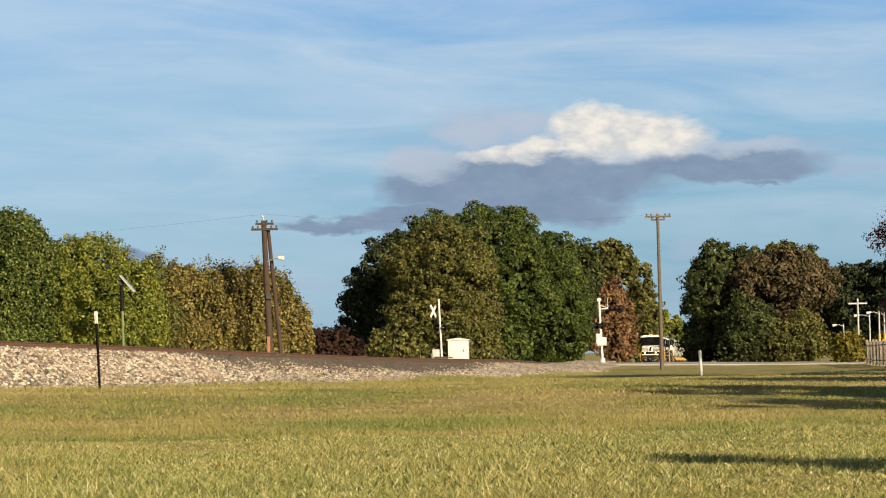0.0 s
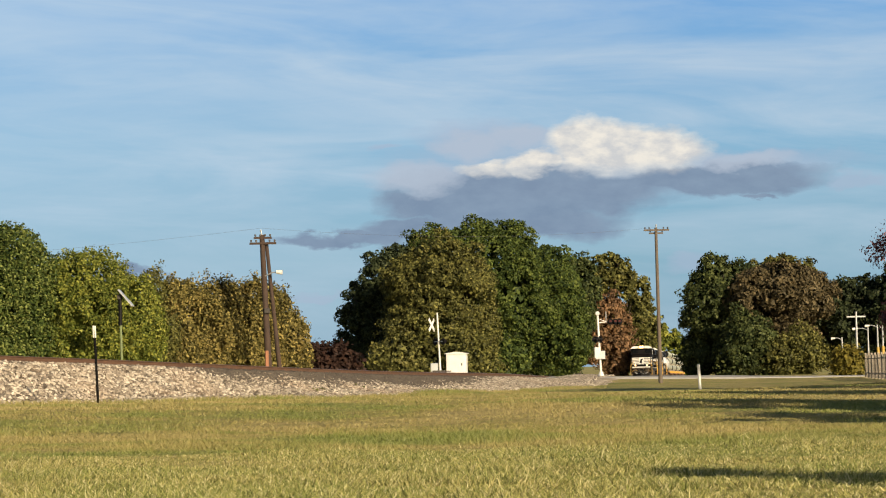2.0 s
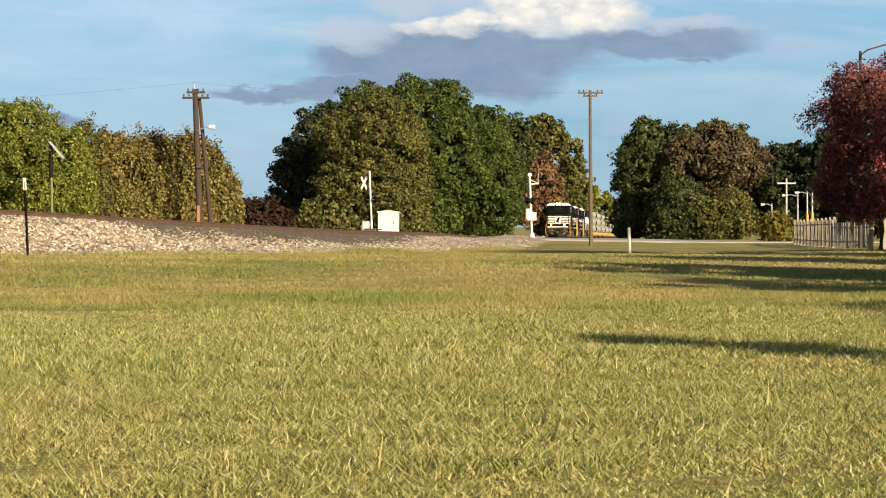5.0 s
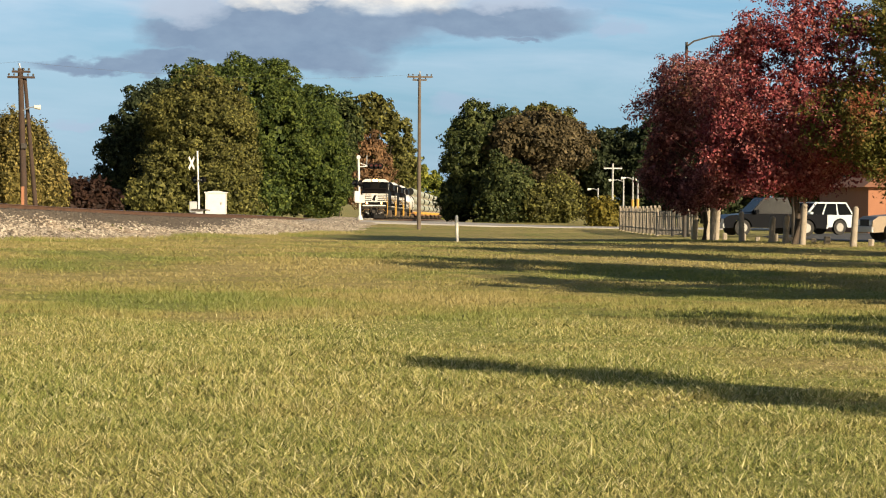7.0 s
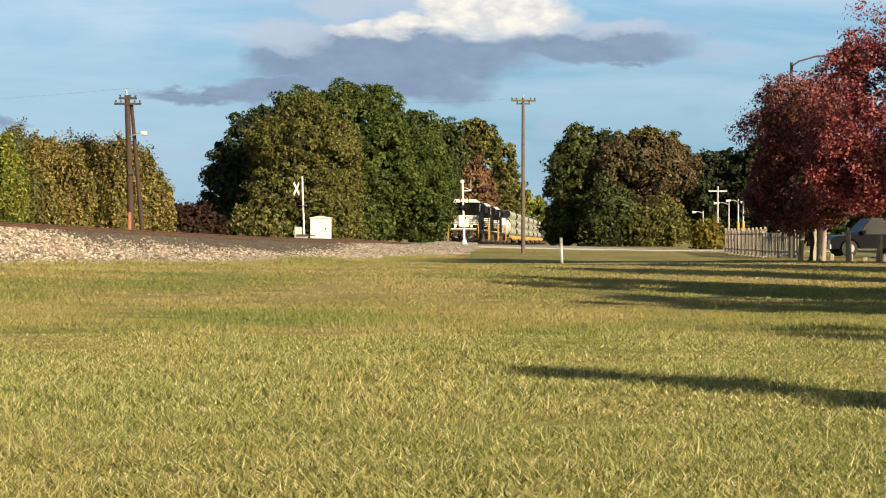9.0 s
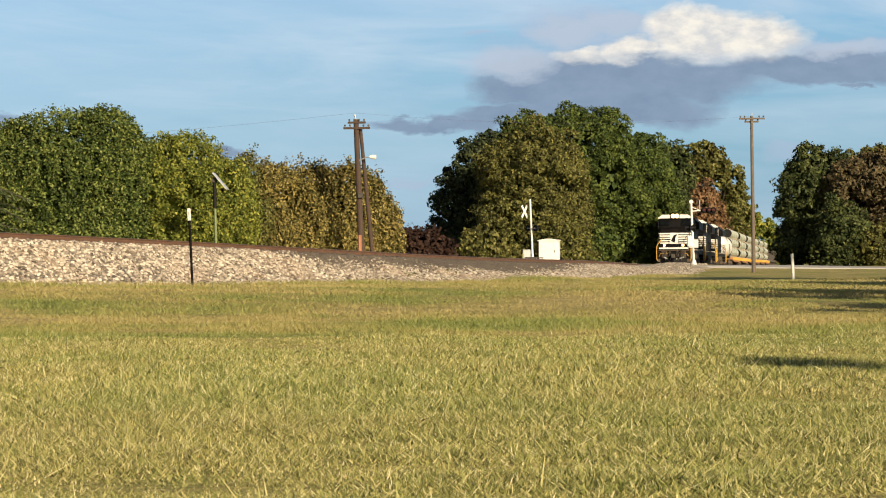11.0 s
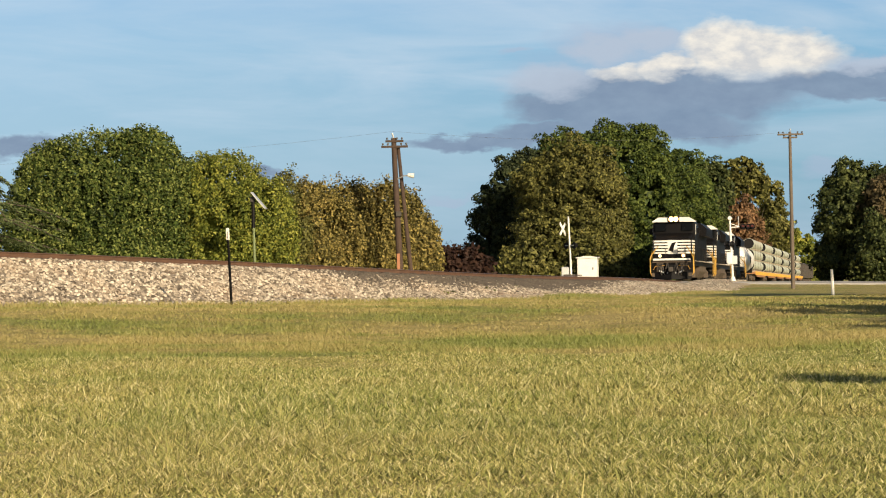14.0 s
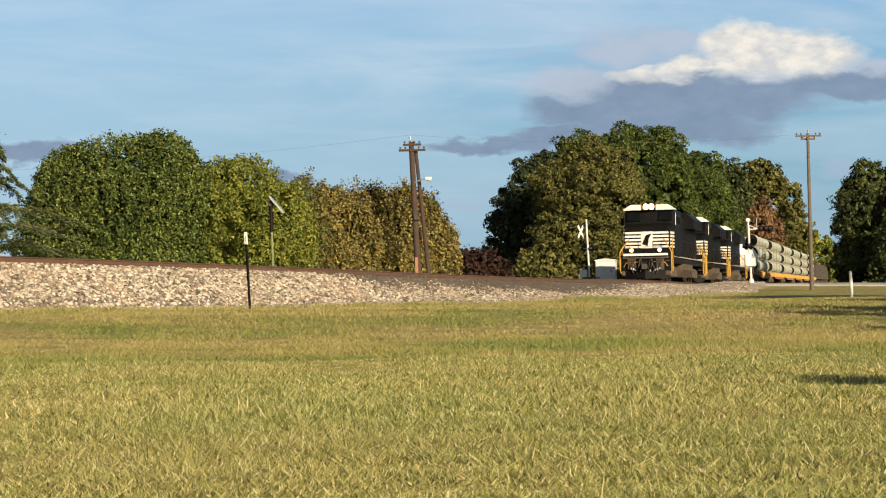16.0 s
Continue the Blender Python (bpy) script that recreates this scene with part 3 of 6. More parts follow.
tree("yellow_tree", 50.5, 530, [(0, 0, 8.0, 5.4, 3, 7.4), (-5.0, 0, 9.6, 4.4, 3, 8.6), (4.4, 0, 6.0, 4, 3, 6.2)], 16000, .34, L_LIME, 44, "yellow-green low tree along the far track", .4, group=FAR)
RIGHT = "big trees beyond the road"
tree("oak_tree", 25.6, 206, [(.4, 0, 8.2, 2.4, 2.8, 2.7), (-1.0, 0, 6.0, 1.8, 2.8, 3.2), (.9, 0, 3.4, 2.8, 2.8, 3.0), (-1.4, 0, 2.2, 1.9, 2.4, 2.1), (2.3, 0, 8.0, 1.9, 2.4, 2.4)], 34000, .13, L_DARK, 51, "dark green tree beyond the road", .4, group=RIGHT, per=50, rough=.17)
tree("tawny_oak_tree", 31.0, 203, [(0, 0, 7.6, 3.2, 3.0, 2.6), (3.0, 0, 7.2, 2.0, 2.6, 1.9), (-2.4, 0, 7.0, 1.8, 2.6, 2.3), (.8, 0, 3.2, 2.2, 2.2, 2.6)], 32000, .13, L_TAWNY, 52, "brownish autumn tree beyond the road", .4, group=RIGHT, per=50, gap=-.5, rough=.17, bark=M_PALEBARK, forks=12)
tree("young_tree", 27.6, 199, [(0, 0, 3.4, 1.6, 1.6, 2.6), (.7, 0, 2.0, 1.9, 1.5, 2.2), (-1.1, 0, 1.6, 1.5, 1.3, 1.9)], 12000, .11, L_DARK, 53, "young leafy green tree before the oaks", .12, group=RIGHT, per=50, rough=.2)
tree("young_tree", 30.8, 198, [(0, 0, 1.5, 1.9, 1.5, 1.7), (1.6, 0, 2.0, 1.5, 1.3, 2.1), (2.8, 0, 1.3, 1.2, 1.2, 1.6)], 9000, .11, L_OLIVE, 59, "olive undergrowth before the oaks", .1, group=RIGHT, per=50, rough=.2)
tree("oak_tree", 33.2, 216, [(0, 0, 8.6, 3.3, 3.2, 3.2), (2.6, 0, 6.4, 3.2, 3, 3.4), (-2.0, 0, 8.0, 2.6, 3, 3.0)], 19000, .14, L_OLIVE, 54, "olive green tree beyond the road", .4, group=RIGHT, per=50, rough=.17)
# shaded woods behind the lamps, imitated by the darkened leaf colour
tree("oak_tree", 38.6, 214, [(0, 0, 5.0, 3.2, 3.2, 4.0), (1.8, 0, 6.4, 2.4, 3, 3.0)], 13000, .15, L_SHADED, 55, "dark green tree beyond the road", .4, group=RIGHT, per=50)
tree("oak_tree", 44.0, 211, [(0, 0, 6.2, 3.4, 3.2, 4.4), (-1, 0, 3.6, 3.2, 3, 3.8)], 13000, .15, L_SHADED, 60, "dark green tree beyond the road", .4, group=RIGHT, per=50)
tree("oak_tree", 48.0, 208, [(0, 0, 6.6, 4.2, 3.4, 4.6), (3.4, 0, 6.0, 3.8, 3, 5.0), (0, 0, 3.2, 4.4, 3, 3.4)], 15000, .18, L_SHADED, 56, "dark green tree beyond the road", .4, group=RIGHT, per=50)
tree("oak_tree", 58.0, 205, [(0, 0, 6.6, 4.6, 3.4, 5.0), (3.4, 0, 6.0, 4.2, 3, 5.0), (0, 0, 3.2, 5.0, 3, 3.4)], 9000, .22, L_DARK, 57, "dark green tree beyond the road", .4, group=RIGHT, per=50)
tree("oak_tree", 69.0, 208, [(0, 0, 6.6, 4.8, 3.4, 5.0), (3.4, 0, 6.0, 4.2, 3, 5.0), (0, 0, 3.2, 5.0, 3, 3.4)], 9000, .22, L_OLIVE, 58, "olive green tree beyond the road", .4, group=RIGHT, per=50)

# ---- autumn maples along the car park; some stand beside and behind the viewer and throw their shade on the field ----
ROW = "maples along the car park"
MAPLES = ((21.0, 91.0, 7.9, L_MAROON), (22.0, 80.3, 9.6, L_RED), (25.9, 77.0, 10.6, L_MIXED), (24.8, 61, 8.6, L_RED), (21, 49, 8.5, L_MAROON), (18.5, 36, 8.5, L_RED), (20.3, 24, 8.5, L_MIXED), (20, 8.7, 8.5, L_RED))
for i, (mx, my, h, mat) in enumerate(MAPLES):
    k = h / 8.0
    R = (2.5, 2.9, 3.0)[i] if i < 3 else 2.7
    lab = {0: "dark maroon maple in autumn leaf", 1: "bright red maple in autumn leaf", 2: "tall maple turning from green to red"}.get(i, "autumn maple along the car park")
    tree("maple", mx, my, [(0, 0, 5.0 * k, R, R, 2.9 * k), (-.25 * R, 0, 3.3 * k, R * .9, R * .8, 1.8 * k), (.3 * R, .2, 3.6 * k, R * .8, R * .8, 1.8 * k)], 56000 if i < 3 else 9000, .05 if i < 3 else .12, mat, 61 + i, lab, .13 * k, group=ROW, tuft=.24, rough=.2, gap=-.75 if i < 3 else -.45, forks=10, core=0 if i < 3 else 200)


def build_far_woods():
    """A low belt of woods round the place, closing the view."""
    rs = np.random.RandomState(5)
    lobes = []
    for a in np.arange(-60, 62, 2.2):
        if 2.5 < a < 7:
            continue
        r = 330 + rs.uniform(-20, 30)
        h = rs.uniform(3.0, 4.5) if a < 0 else rs.uniform(5, 8)
        lobes.append((r * math.sin(radians(a)), r * math.cos(radians(a)), h * .5 - 1.0, 7.5, 4, h * .6))
    me = crown_mesh("far_woods", lobes, 60000, .42, L_DARK, 3, 0.1, 0.9)
    tagged(part("far_woods", me, L_DARK), "distant dark belt of woods", "woods", kind="stuff")


build_far_woods()


# ---- sky with a broken cumulus and thin high streaks, far behind everything ----
def build_sky():
    R, n, m = 4150.0, 60, 26
    g = Geo()
    uv = []
    for j in range(m + 1):
        e = -1.5 + 20 * j / m
        for i in range(n + 1):
            a = -45 + 90 * i / n
            g.v.append((R * math.sin(radians(a)), R * math.cos(radians(a)), 1.5 + R * math.tan(radians(e))))
            uv.append((a, e))
    g.f = [(j * (n + 1) + i, j * (n + 1) + i + 1, (j + 1) * (n + 1) + i + 1, (j + 1) * (n + 1) + i) for j in range(m) for i in range(n)]
    me = g.mesh("sky_backdrop")
    lay = me.uv_layers.new(name="sky")
    for loop in me.loops:
        lay.data[loop.index].uv = uv[loop.vertex_index]
    k = Nodes("sky_and_clouds")
    v = k.add("ShaderNodeUVMap").outputs[0]
    sep = k.add("ShaderNodeSeparateXYZ", Vector=v)
    u0, e0 = sep.outputs[0], sep.outputs[1]

    def stretched(sx, sy, ox=0.0):
        c = k.add("ShaderNodeCombineXYZ", X=k.math("MULTIPLY_ADD", u0, sx, ox), Y=k.math("MULTIPLY", e0, sy), Z=0.0)
        return c.outputs[0]

    col = k.ramp(k.math("DIVIDE", e0, 14.0), SKY_STOPS)
    # thin high streaks, slightly tilted
    tilt = k.add("ShaderNodeCombineXYZ", X=k.math("MULTIPLY", u0, 0.10), Y=k.math("ADD", k.math("MULTIPLY", e0, 0.62), k.math("MULTIPLY", u0, 0.035)), Z=3.1).outputs[0]
    streak = k.noise(tilt, 1.0, 6, 0.55, 0.8)
    fine = k.noise(stretched(0.35, 2.2, 5.0), 1.0, 5, 0.6, 0.5)
    s = k.math("ADD", k.math("MULTIPLY", streak, 0.8), k.math("MULTIPLY", fine, 0.2))
    s = k.ramp(s, [(0.38, (0, 0, 0)), (0.66, (1, 1, 1))])
    s = k.math("MULTIPLY", s, k.ramp(k.math("DIVIDE", e0, 10.0), [(0.2, (0.3, 0.3, 0.3)), (0.5, (0.75, 0.75, 0.75)), (1.0, (0.65, 0.65, 0.65))]))
    col = k.mix(s, col, STREAK)
    col = k.mix(k.ramp(k.math("DIVIDE", k.math("ADD", u0, 20.0), 40.0), [(0.15, (0.4, 0.4, 0.4)), (0.6, (0, 0, 0))]), col, HAZE)
    # the cumulus: ragged patches, grey below and lit cream above
    wx = k.math("MULTIPLY", k.math("SUBTRACT", k.noise(stretched(0.55, 1.1), 1.0, 5, 0.55), 0.5), 2.0)
    wy = k.math("MULTIPLY", k.math("SUBTRACT", k.noise(stretched(0.6, 1.3, 9.0), 1.0, 5, 0.58), 0.5), 1.15)
    uw, ew = k.math("ADD", u0, wx), k.math("ADD", e0, wy)

    def blob(cx, cy, rx, ry, power=1.0):
        a = k.math("DIVIDE", k.math("SUBTRACT", uw, cx), rx)
        b = k.math("DIVIDE", k.math("SUBTRACT", ew, cy), ry)
        d = k.math("ADD", k.math("MULTIPLY", a, a), k.math("MULTIPLY", b, b))
        return k.math("MULTIPLY", k.math("SUBTRACT", 1.0, d), power)

    def union(blobs):
        r = blobs[0]
        for b in blobs[1:]:
            r = k.math("MAXIMUM", r, b)
        return r

    grey = union([blob(*b) for b in CLOUD_GREY])
    lit = union([blob(*b) for b in CLOUD_LIT])
    veil = union([blob(*b) for b in CLOUD_VEIL])
    tex = k.noise(stretched(0.9, 1.8, 2.0), 1.0, 6, 0.6)
    col = k.mix(k.math("MULTIPLY", k.ramp(veil, [(0.0, (0, 0, 0)), (0.8, (1, 1, 1))]), 0.55), col, VEIL_C)
    gcol = k.mix(k.ramp(tex, [(0.35, (0, 0, 0)), (0.65, (1, 1, 1))]), GREY_A, GREY_B)
    col = k.mix(k.math("MULTIPLY", k.ramp(grey, [(0.0, (0, 0, 0)), (0.62, (1, 1, 1))]), 0.94), col, gcol)
    dull = union([blob(*b) for b in CLOUD_DULL])
    col = k.mix(k.math("MULTIPLY", k.ramp(dull, [(0.0, (0, 0, 0)), (0.8, (1, 1, 1))]), 0.75), col, DULL_C)
    lcol = k.mix(k.ramp(k.noise(stretched(1.4, 2.6, 4.0), 1.0, 5, 0.6), [(0.38, (0, 0, 0)), (0.62, (1, 1, 1))]), LIT_A, LIT_B)
    flat = k.ramp(k.math("SUBTRACT", k.math("ADD", e0, k.math("MULTIPLY", wy, 0.35)), 4.4), [(0.28, (0, 0, 0)), (0.82, (1, 1, 1))])
    col = k.mix(k.math("MULTIPLY", k.ramp(lit, [(0.0, (0, 0, 0)), (0.7, (1, 1, 1))]), flat), col, lcol)
    em = k.add("ShaderNodeEmission", Color=col, Strength=SKY_GLOW)
    k.tree.links.new(em.outputs[0], k.out.inputs[0])
    ob = part("sky_backdrop", me, k.mat)
    ob.visible_shadow = False
    return tagged(ob, "blue evening sky with cumulus and thin streaks", "sky", kind="structure")


SKY_GLOW = 0.64
SKY_STOPS = [(0.0, (0.28, 0.43, 0.54)), (0.2, (0.27, 0.475, 0.60)), (0.42, (0.275, 0.505, 0.705)), (0.65, (0.21, 0.44, 0.76)), (1.0, (0.13, 0.34, 0.70))]
HAZE = (0.55, 0.74, 0.90)
STREAK = (0.56, 0.68, 0.80)
GREY_A, GREY_B = (0.215, 0.295, 0.42), (0.26, 0.35, 0.475)
DULL_C = (0.50, 0.57, 0.68)
CLOUD_DULL = [(2.0, 5.9, 1.1, 0.42), (0.9, 5.75, 1.2, 0.45), (-0.6, 4.9, 1.3, 0.5), (8.0, 5.1, 1.6, 0.3)]
LIT_A, LIT_B = (0.66, 0.67, 0.68), (0.93, 0.88, 0.79)
VEIL_C = (0.42, 0.51, 0.66)
CLOUD_GREY = [(2.6, 4.45, 4.6, 0.85), (6.8, 4.65, 3.9, 0.5), (2.2, 3.7, 2.8, 0.6), (-2.6, 3.35, 2.2, 0.26), (-0.7, 3.6, 1.7, 0.36), (1.6, 3.9, 3.0, 0.7), (0.0, 4.2, 2.1, 0.5), (-14.8, 3.4, 1.7, 0.35), (-8.3, 2.6, 1.3, 0.2), (8.1, 4.2, 0.5, 0.12)]
CLOUD_LIT = [(3.7, 5.7, 1.2, 0.85), (5.6, 5.45, 1.7, 0.7), (1.2, 5.1, 1.1, 0.3), (2.5, 5.25, 0.9, 0.34), (4.6, 5.6, 1.5, 0.75)]
CLOUD_VEIL = [(1.2, 5.9, 1.9, 0.65), (8.6, 5.0, 2.6, 0.5), (3.0, 5.0, 5.2, 1.1), (10.8, 4.45, 0.8, 0.22), (-1.47, 5.65, 0.45, 0.14), (-3.3, 1.95, 0.8, 0.16), (6.6, 2.5, 0.9, 0.35)]
build_sky()


# ---- road over the crossing ----
def ribbon(name, pts, width, lift, material, label, category, wobble=0.0):
    g = Geo()
    vs = []
    P = [Vector((*p, 0)) for p in pts]
    dense = []
    for a, b in zip(P, P[1:]):
        n = max(2, int((b - a).length / 2))
        dense += [a.lerp(b, i / n) for i in range(n)]
    dense.append(P[-1])
    for i, p in enumerate(dense):
        d = dense[min(i + 1, len(dense) - 1)] - dense[max(i - 1, 0)]
        s = Vector((d.y, -d.x, 0)).normalized()
        for o in (-.5, -.49, 0, .49, .5):
            q = p + s * o * width * (1 + wobble * (math.sin(i * 1.7 + o * 9) + .7 * math.sin(i * .6 + o * 5)))
            z = float(land(q.x, q.y)) + (lift if abs(o) < .495 else -.12)
            vs.append((q.x, q.y, z))
    fs = [(5 * i + j, 5 * i + j + 1, 5 * i + j + 6, 5 * i + j + 5) for i in range(len(dense) - 1) for j in range(4)]
    g.add(vs, fs)
    return tagged(part(name, g, material), label, category, kind="structure")


ribbon("road", [(140, 150), (40, 151), (18, 153), (9.5, 156), (4.5, 160.5), (-3, 169), (-10, 182)], 7.5, .05, M_ROAD, "narrow pale grey asphalt road to the crossing", "road")
ribbon("car_park", [(75, 150), (46, 118), (38.5, 100), (39.5, 88), (40, 60), (41, 20)], 25, .05, M_LOT, "grey asphalt car park", "car park")


# ---- ballast stones ----
APRON = [(-10, 6.0), (10, 6.3), (30, 6.2), (40, 6.0), (50, 6.3), (62, 7.0), (75, 6.8), (90, 6.5), (160, 6.4)]


def apron_reach(s):
    """How far the loose gravel runs out from the centre of the track at s."""
    s = np.asarray(s, float)
    return np.interp(s, [p[0] for p in APRON], [p[1] for p in APRON]) + .3 * np.sin(s * .9) + .22 * np.sin(s * 2.3 + 1)


def apron_points(S, F):
    """Points of the gravel between the shoulder of the bank (F = 0) and its ragged outer edge (F = 1)."""
    S, F, idx = np.asarray(S, float), np.asarray(F, float), np.arange(len(LINE))
    cx, cy, cz = (np.interp(S - S_FIRST, idx, LINE[:, c]) for c in range(3))
    dx = np.interp(S + .5 - S_FIRST, idx, LINE[:, 0]) - np.interp(S - .5 - S_FIRST, idx, LINE[:, 0])
    dy = np.interp(S + .5 - S_FIRST, idx, LINE[:, 1]) - np.interp(S - .5 - S_FIRST, idx, LINE[:, 1])
    ln = np.hypot(dx, dy)
    o = 2.1 + (apron_reach(S) - 2.1) * F
    x, y = cx - dy / ln * o, cy + dx / ln * o
    low = land(x, y)
    bank = cz + np.interp(-o, [b[0] for b in BED], [b[1] for b in BED])
    z = np.maximum(bank - .05, low + np.maximum(cz - .36 - low, .05) * (1 - F) ** np.interp(S, [30, 60, 80], [2.0, 3.0, 6.0]) + .05 * (1 - F ** 4))
    return x, y, z


def dark_reach(s, p):
    """How far out from the track and down the slope the darker stone reaches."""
    w = float(np.interp(s, [24, 34, 42, 50, 60, 68, 76], [1.8, 2.0, 2.8, 3.7, 3.6, 2.9, 1.75]))
    return w + (math.sin(p[0] * 1.7) + math.sin(p[1] * 1.1 + p[0])) * .25 * min(1, max(0, w - 1.9) * 2)


def build_apron():
    S, F = np.arange(-4, 150.1, 1.0), np.linspace(0, 1, 12)
    rows = []
    for s in S:
        x, y, z = apron_points(np.full(len(F), s), F)
        z[-1] -= .08
        rows.append(list(zip(x, y, z)))
    n = len(F)
    fs = [(k * n + i, k * n + i + 1, (k + 1) * n + i + 1, (k + 1) * n + i) for k in range(len(S) - 1) for i in range(n - 1)]
    me = Geo().add([p for r in rows for p in r], fs).mesh("gravel_apron", True)
    me.materials.append(M_GRAVEL)
    me.materials.append(M_STONEDARK)
    for f in me.polygons:
        i, k = min(f.vertices) % n, min(f.vertices) // n
        f.material_index = int(2.1 + (float(apron_reach(S[k])) - 2.1) * F[i] < dark_reach(S[k], f.center) - .1)
    tagged(part("gravel_apron", me, M_GRAVEL), "loose pale gravel spread along the foot of the bank", "gravel", kind="structure")


build_apron()


def stone_mesh(seed):
    rs = random.Random(seed)
    g = Geo()
    top = [(rs.uniform(.25, .5) * math.cos(a), rs.uniform(.25, .5) * math.sin(a), rs.uniform(.12, .35)) for a in (0.4, 1.9, 3.5, 5.0)]
    low = [(rs.uniform(.4, .6) * math.cos(a), rs.uniform(.4, .6) * math.sin(a), rs.uniform(-.3, -.1)) for a in (0, 1.6, 3.1, 4.7)]
    g.add(low + top, [(0, 1, 5, 4), (1, 2, 6, 5), (2, 3, 7, 6), (3, 0, 4, 7), (4, 5, 6, 7), (3, 2, 1, 0)])
    return g.mesh("stone")


def bank_point(s, o):
    """A point on the near slope or the top of the bank, o metres right of the centre."""
    p, d = on_line(s), on_line(s + .5) - on_line(s - .5)
    d.z = 0
    d.normalize()
    side = Vector((d.y, -d.x, 0))
    h = np.interp(o, [b[0] for b in BED], [b[1] for b in BED])
    return p + side * o + Vector((0, 0, float(h)))


def build_stones():
    base = [stone_mesh(i) for i in range(6)]
    rs = random.Random(8)
    for i in range(300):
        s = rs.uniform(66, 97)
        q = bank_point(s, -rs.uniform(2.2, 4.2))
        if q.z < land(q.x, q.y) - .02:
            q = bank_point(s, -2.5)
        o = part("stone", base[i % 6], M_STONE1, ballast)
        k = rs.uniform(.10, .2)
        o.matrix_basis = Mat.Translation(q) @ Euler((rs.uniform(-.5, .5), rs.uniform(-.5, .5), rs.uniform(0, 6.3))).to_matrix().to_4x4() @ Mat.Diagonal((k, k, k * .9, 1))
    rr = np.random.RandomState(4)
    N = 64000
    S = 104 - 122 * rr.rand(N)
    O = -rr.uniform(0.0, 5.0, N)
    O = np.where(rr.rand(N) < .18, rr.uniform(-1.9, 2.0, N), np.where(O > -1.7, -2.0 + O, O))
    idx = np.arange(len(LINE))
    cx, cy, cz = (np.interp(S - S_FIRST, idx, LINE[:, c]) for c in range(3))
    dx = np.interp(S + .5 - S_FIRST, idx, LINE[:, 0]) - np.interp(S - .5 - S_FIRST, idx, LINE[:, 0])
    dy = np.interp(S + .5 - S_FIRST, idx, LINE[:, 1]) - np.interp(S - .5 - S_FIRST, idx, LINE[:, 1])
    ln = np.hypot(dx, dy)
    px, py = cx + dy / ln * O, cy - dx / ln * O
    pz = cz + np.interp(O, [b[0] for b in BED], [b[1] for b in BED])
    on_slope = O < -2.1
    pz = np.where(on_slope, np.maximum(pz, apron_points(S, np.clip((-O - 2.1) / (apron_reach(S) - 2.1), 0, 1))[2]), pz)
    keep = pz > land(px, py) - .05
    # loose stones over the gravel, more of them near the bank
    AS, AF = 4 + 130 * rr.rand(26000) ** .9, rr.rand(26000) ** 1.25
    ax, ay, az = apron_points(AS, AF)
    px, py, pz = np.concatenate([px[keep], ax]), np.concatenate([py[keep], ay]), np.concatenate([pz[keep], az])
    n = len(px)
    size = rr.uniform(.07, .19, n) * np.where(np.arange(n) < keep.sum(), 1.0, .62)
    yaw = rr.uniform(0, 6.28, n)
    tip = rr.normal(size=n) * .4
    corner = np.array([[v.co[:] for v in me.vertices] for me in base])
    pick = rr.randint(0, 6, n)
    V = corner[pick] * size[:, None, None]
    c, s_ = np.cos(tip)[:, None], np.sin(tip)[:, None]
    y1, z1 = V[:, :, 1] * c - V[:, :, 2] * s_, V[:, :, 1] * s_ + V[:, :, 2] * c
    c, s_ = np.cos(yaw)[:, None], np.sin(yaw)[:, None]
    X = V[:, :, 0] * c - y1 * s_ + px[:, None]
    Y = V[:, :, 0] * s_ + y1 * c + py[:, None]
    Z = z1 + pz[:, None]
    V = np.stack([X, Y, Z], 2).reshape(-1, 3)
    F = np.array([p.vertices[:] for p in base[0].polygons])
    F = (F[None] + 8 * np.arange(n)[:, None, None]).reshape(-1, 4)
    me = bpy.data.meshes.new("ballast_stones")
    me.vertices.add(len(V))
    me.vertices.foreach_set("co", V.astype(np.float32).ravel())
    me.loops.add(F.size)
    me.loops.foreach_set("vertex_index", F.astype(np.int32).ravel())
    me.polygons.add(len(F))
    me.polygons.foreach_set("loop_start", np.arange(0, F.size, 4, dtype=np.int32))
    me.update(calc_edges=True)
    me.materials.append(M_STONE)
    me.materials.append(M_STONEDARK)
    # oil darkens the top; darker stones also reach down the slope on one stretch
    off, along = np.concatenate([np.abs(O[keep]), 2.1 + (apron_reach(AS) - 2.1) * AF]), np.concatenate([S[keep], AS])
    dark_to = np.interp(along, [24, 34, 42, 50, 60, 68, 76], [1.8, 2.0, 2.8, 3.7, 3.6, 2.9, 1.75])
    dark_to = dark_to + np.where(dark_to > 1.91, waves(np.column_stack([px, py, pz]), 1.1, 15) * .45 + rr.normal(size=n) * .35, 0)
    dark = np.repeat((off < dark_to).astype(np.int32), 6)
    me.polygons.foreach_set("material_index", dark)
    ob = part("ballast_stones", me, M_STONE, ballast)
    tagged(ob, kind="stuff")


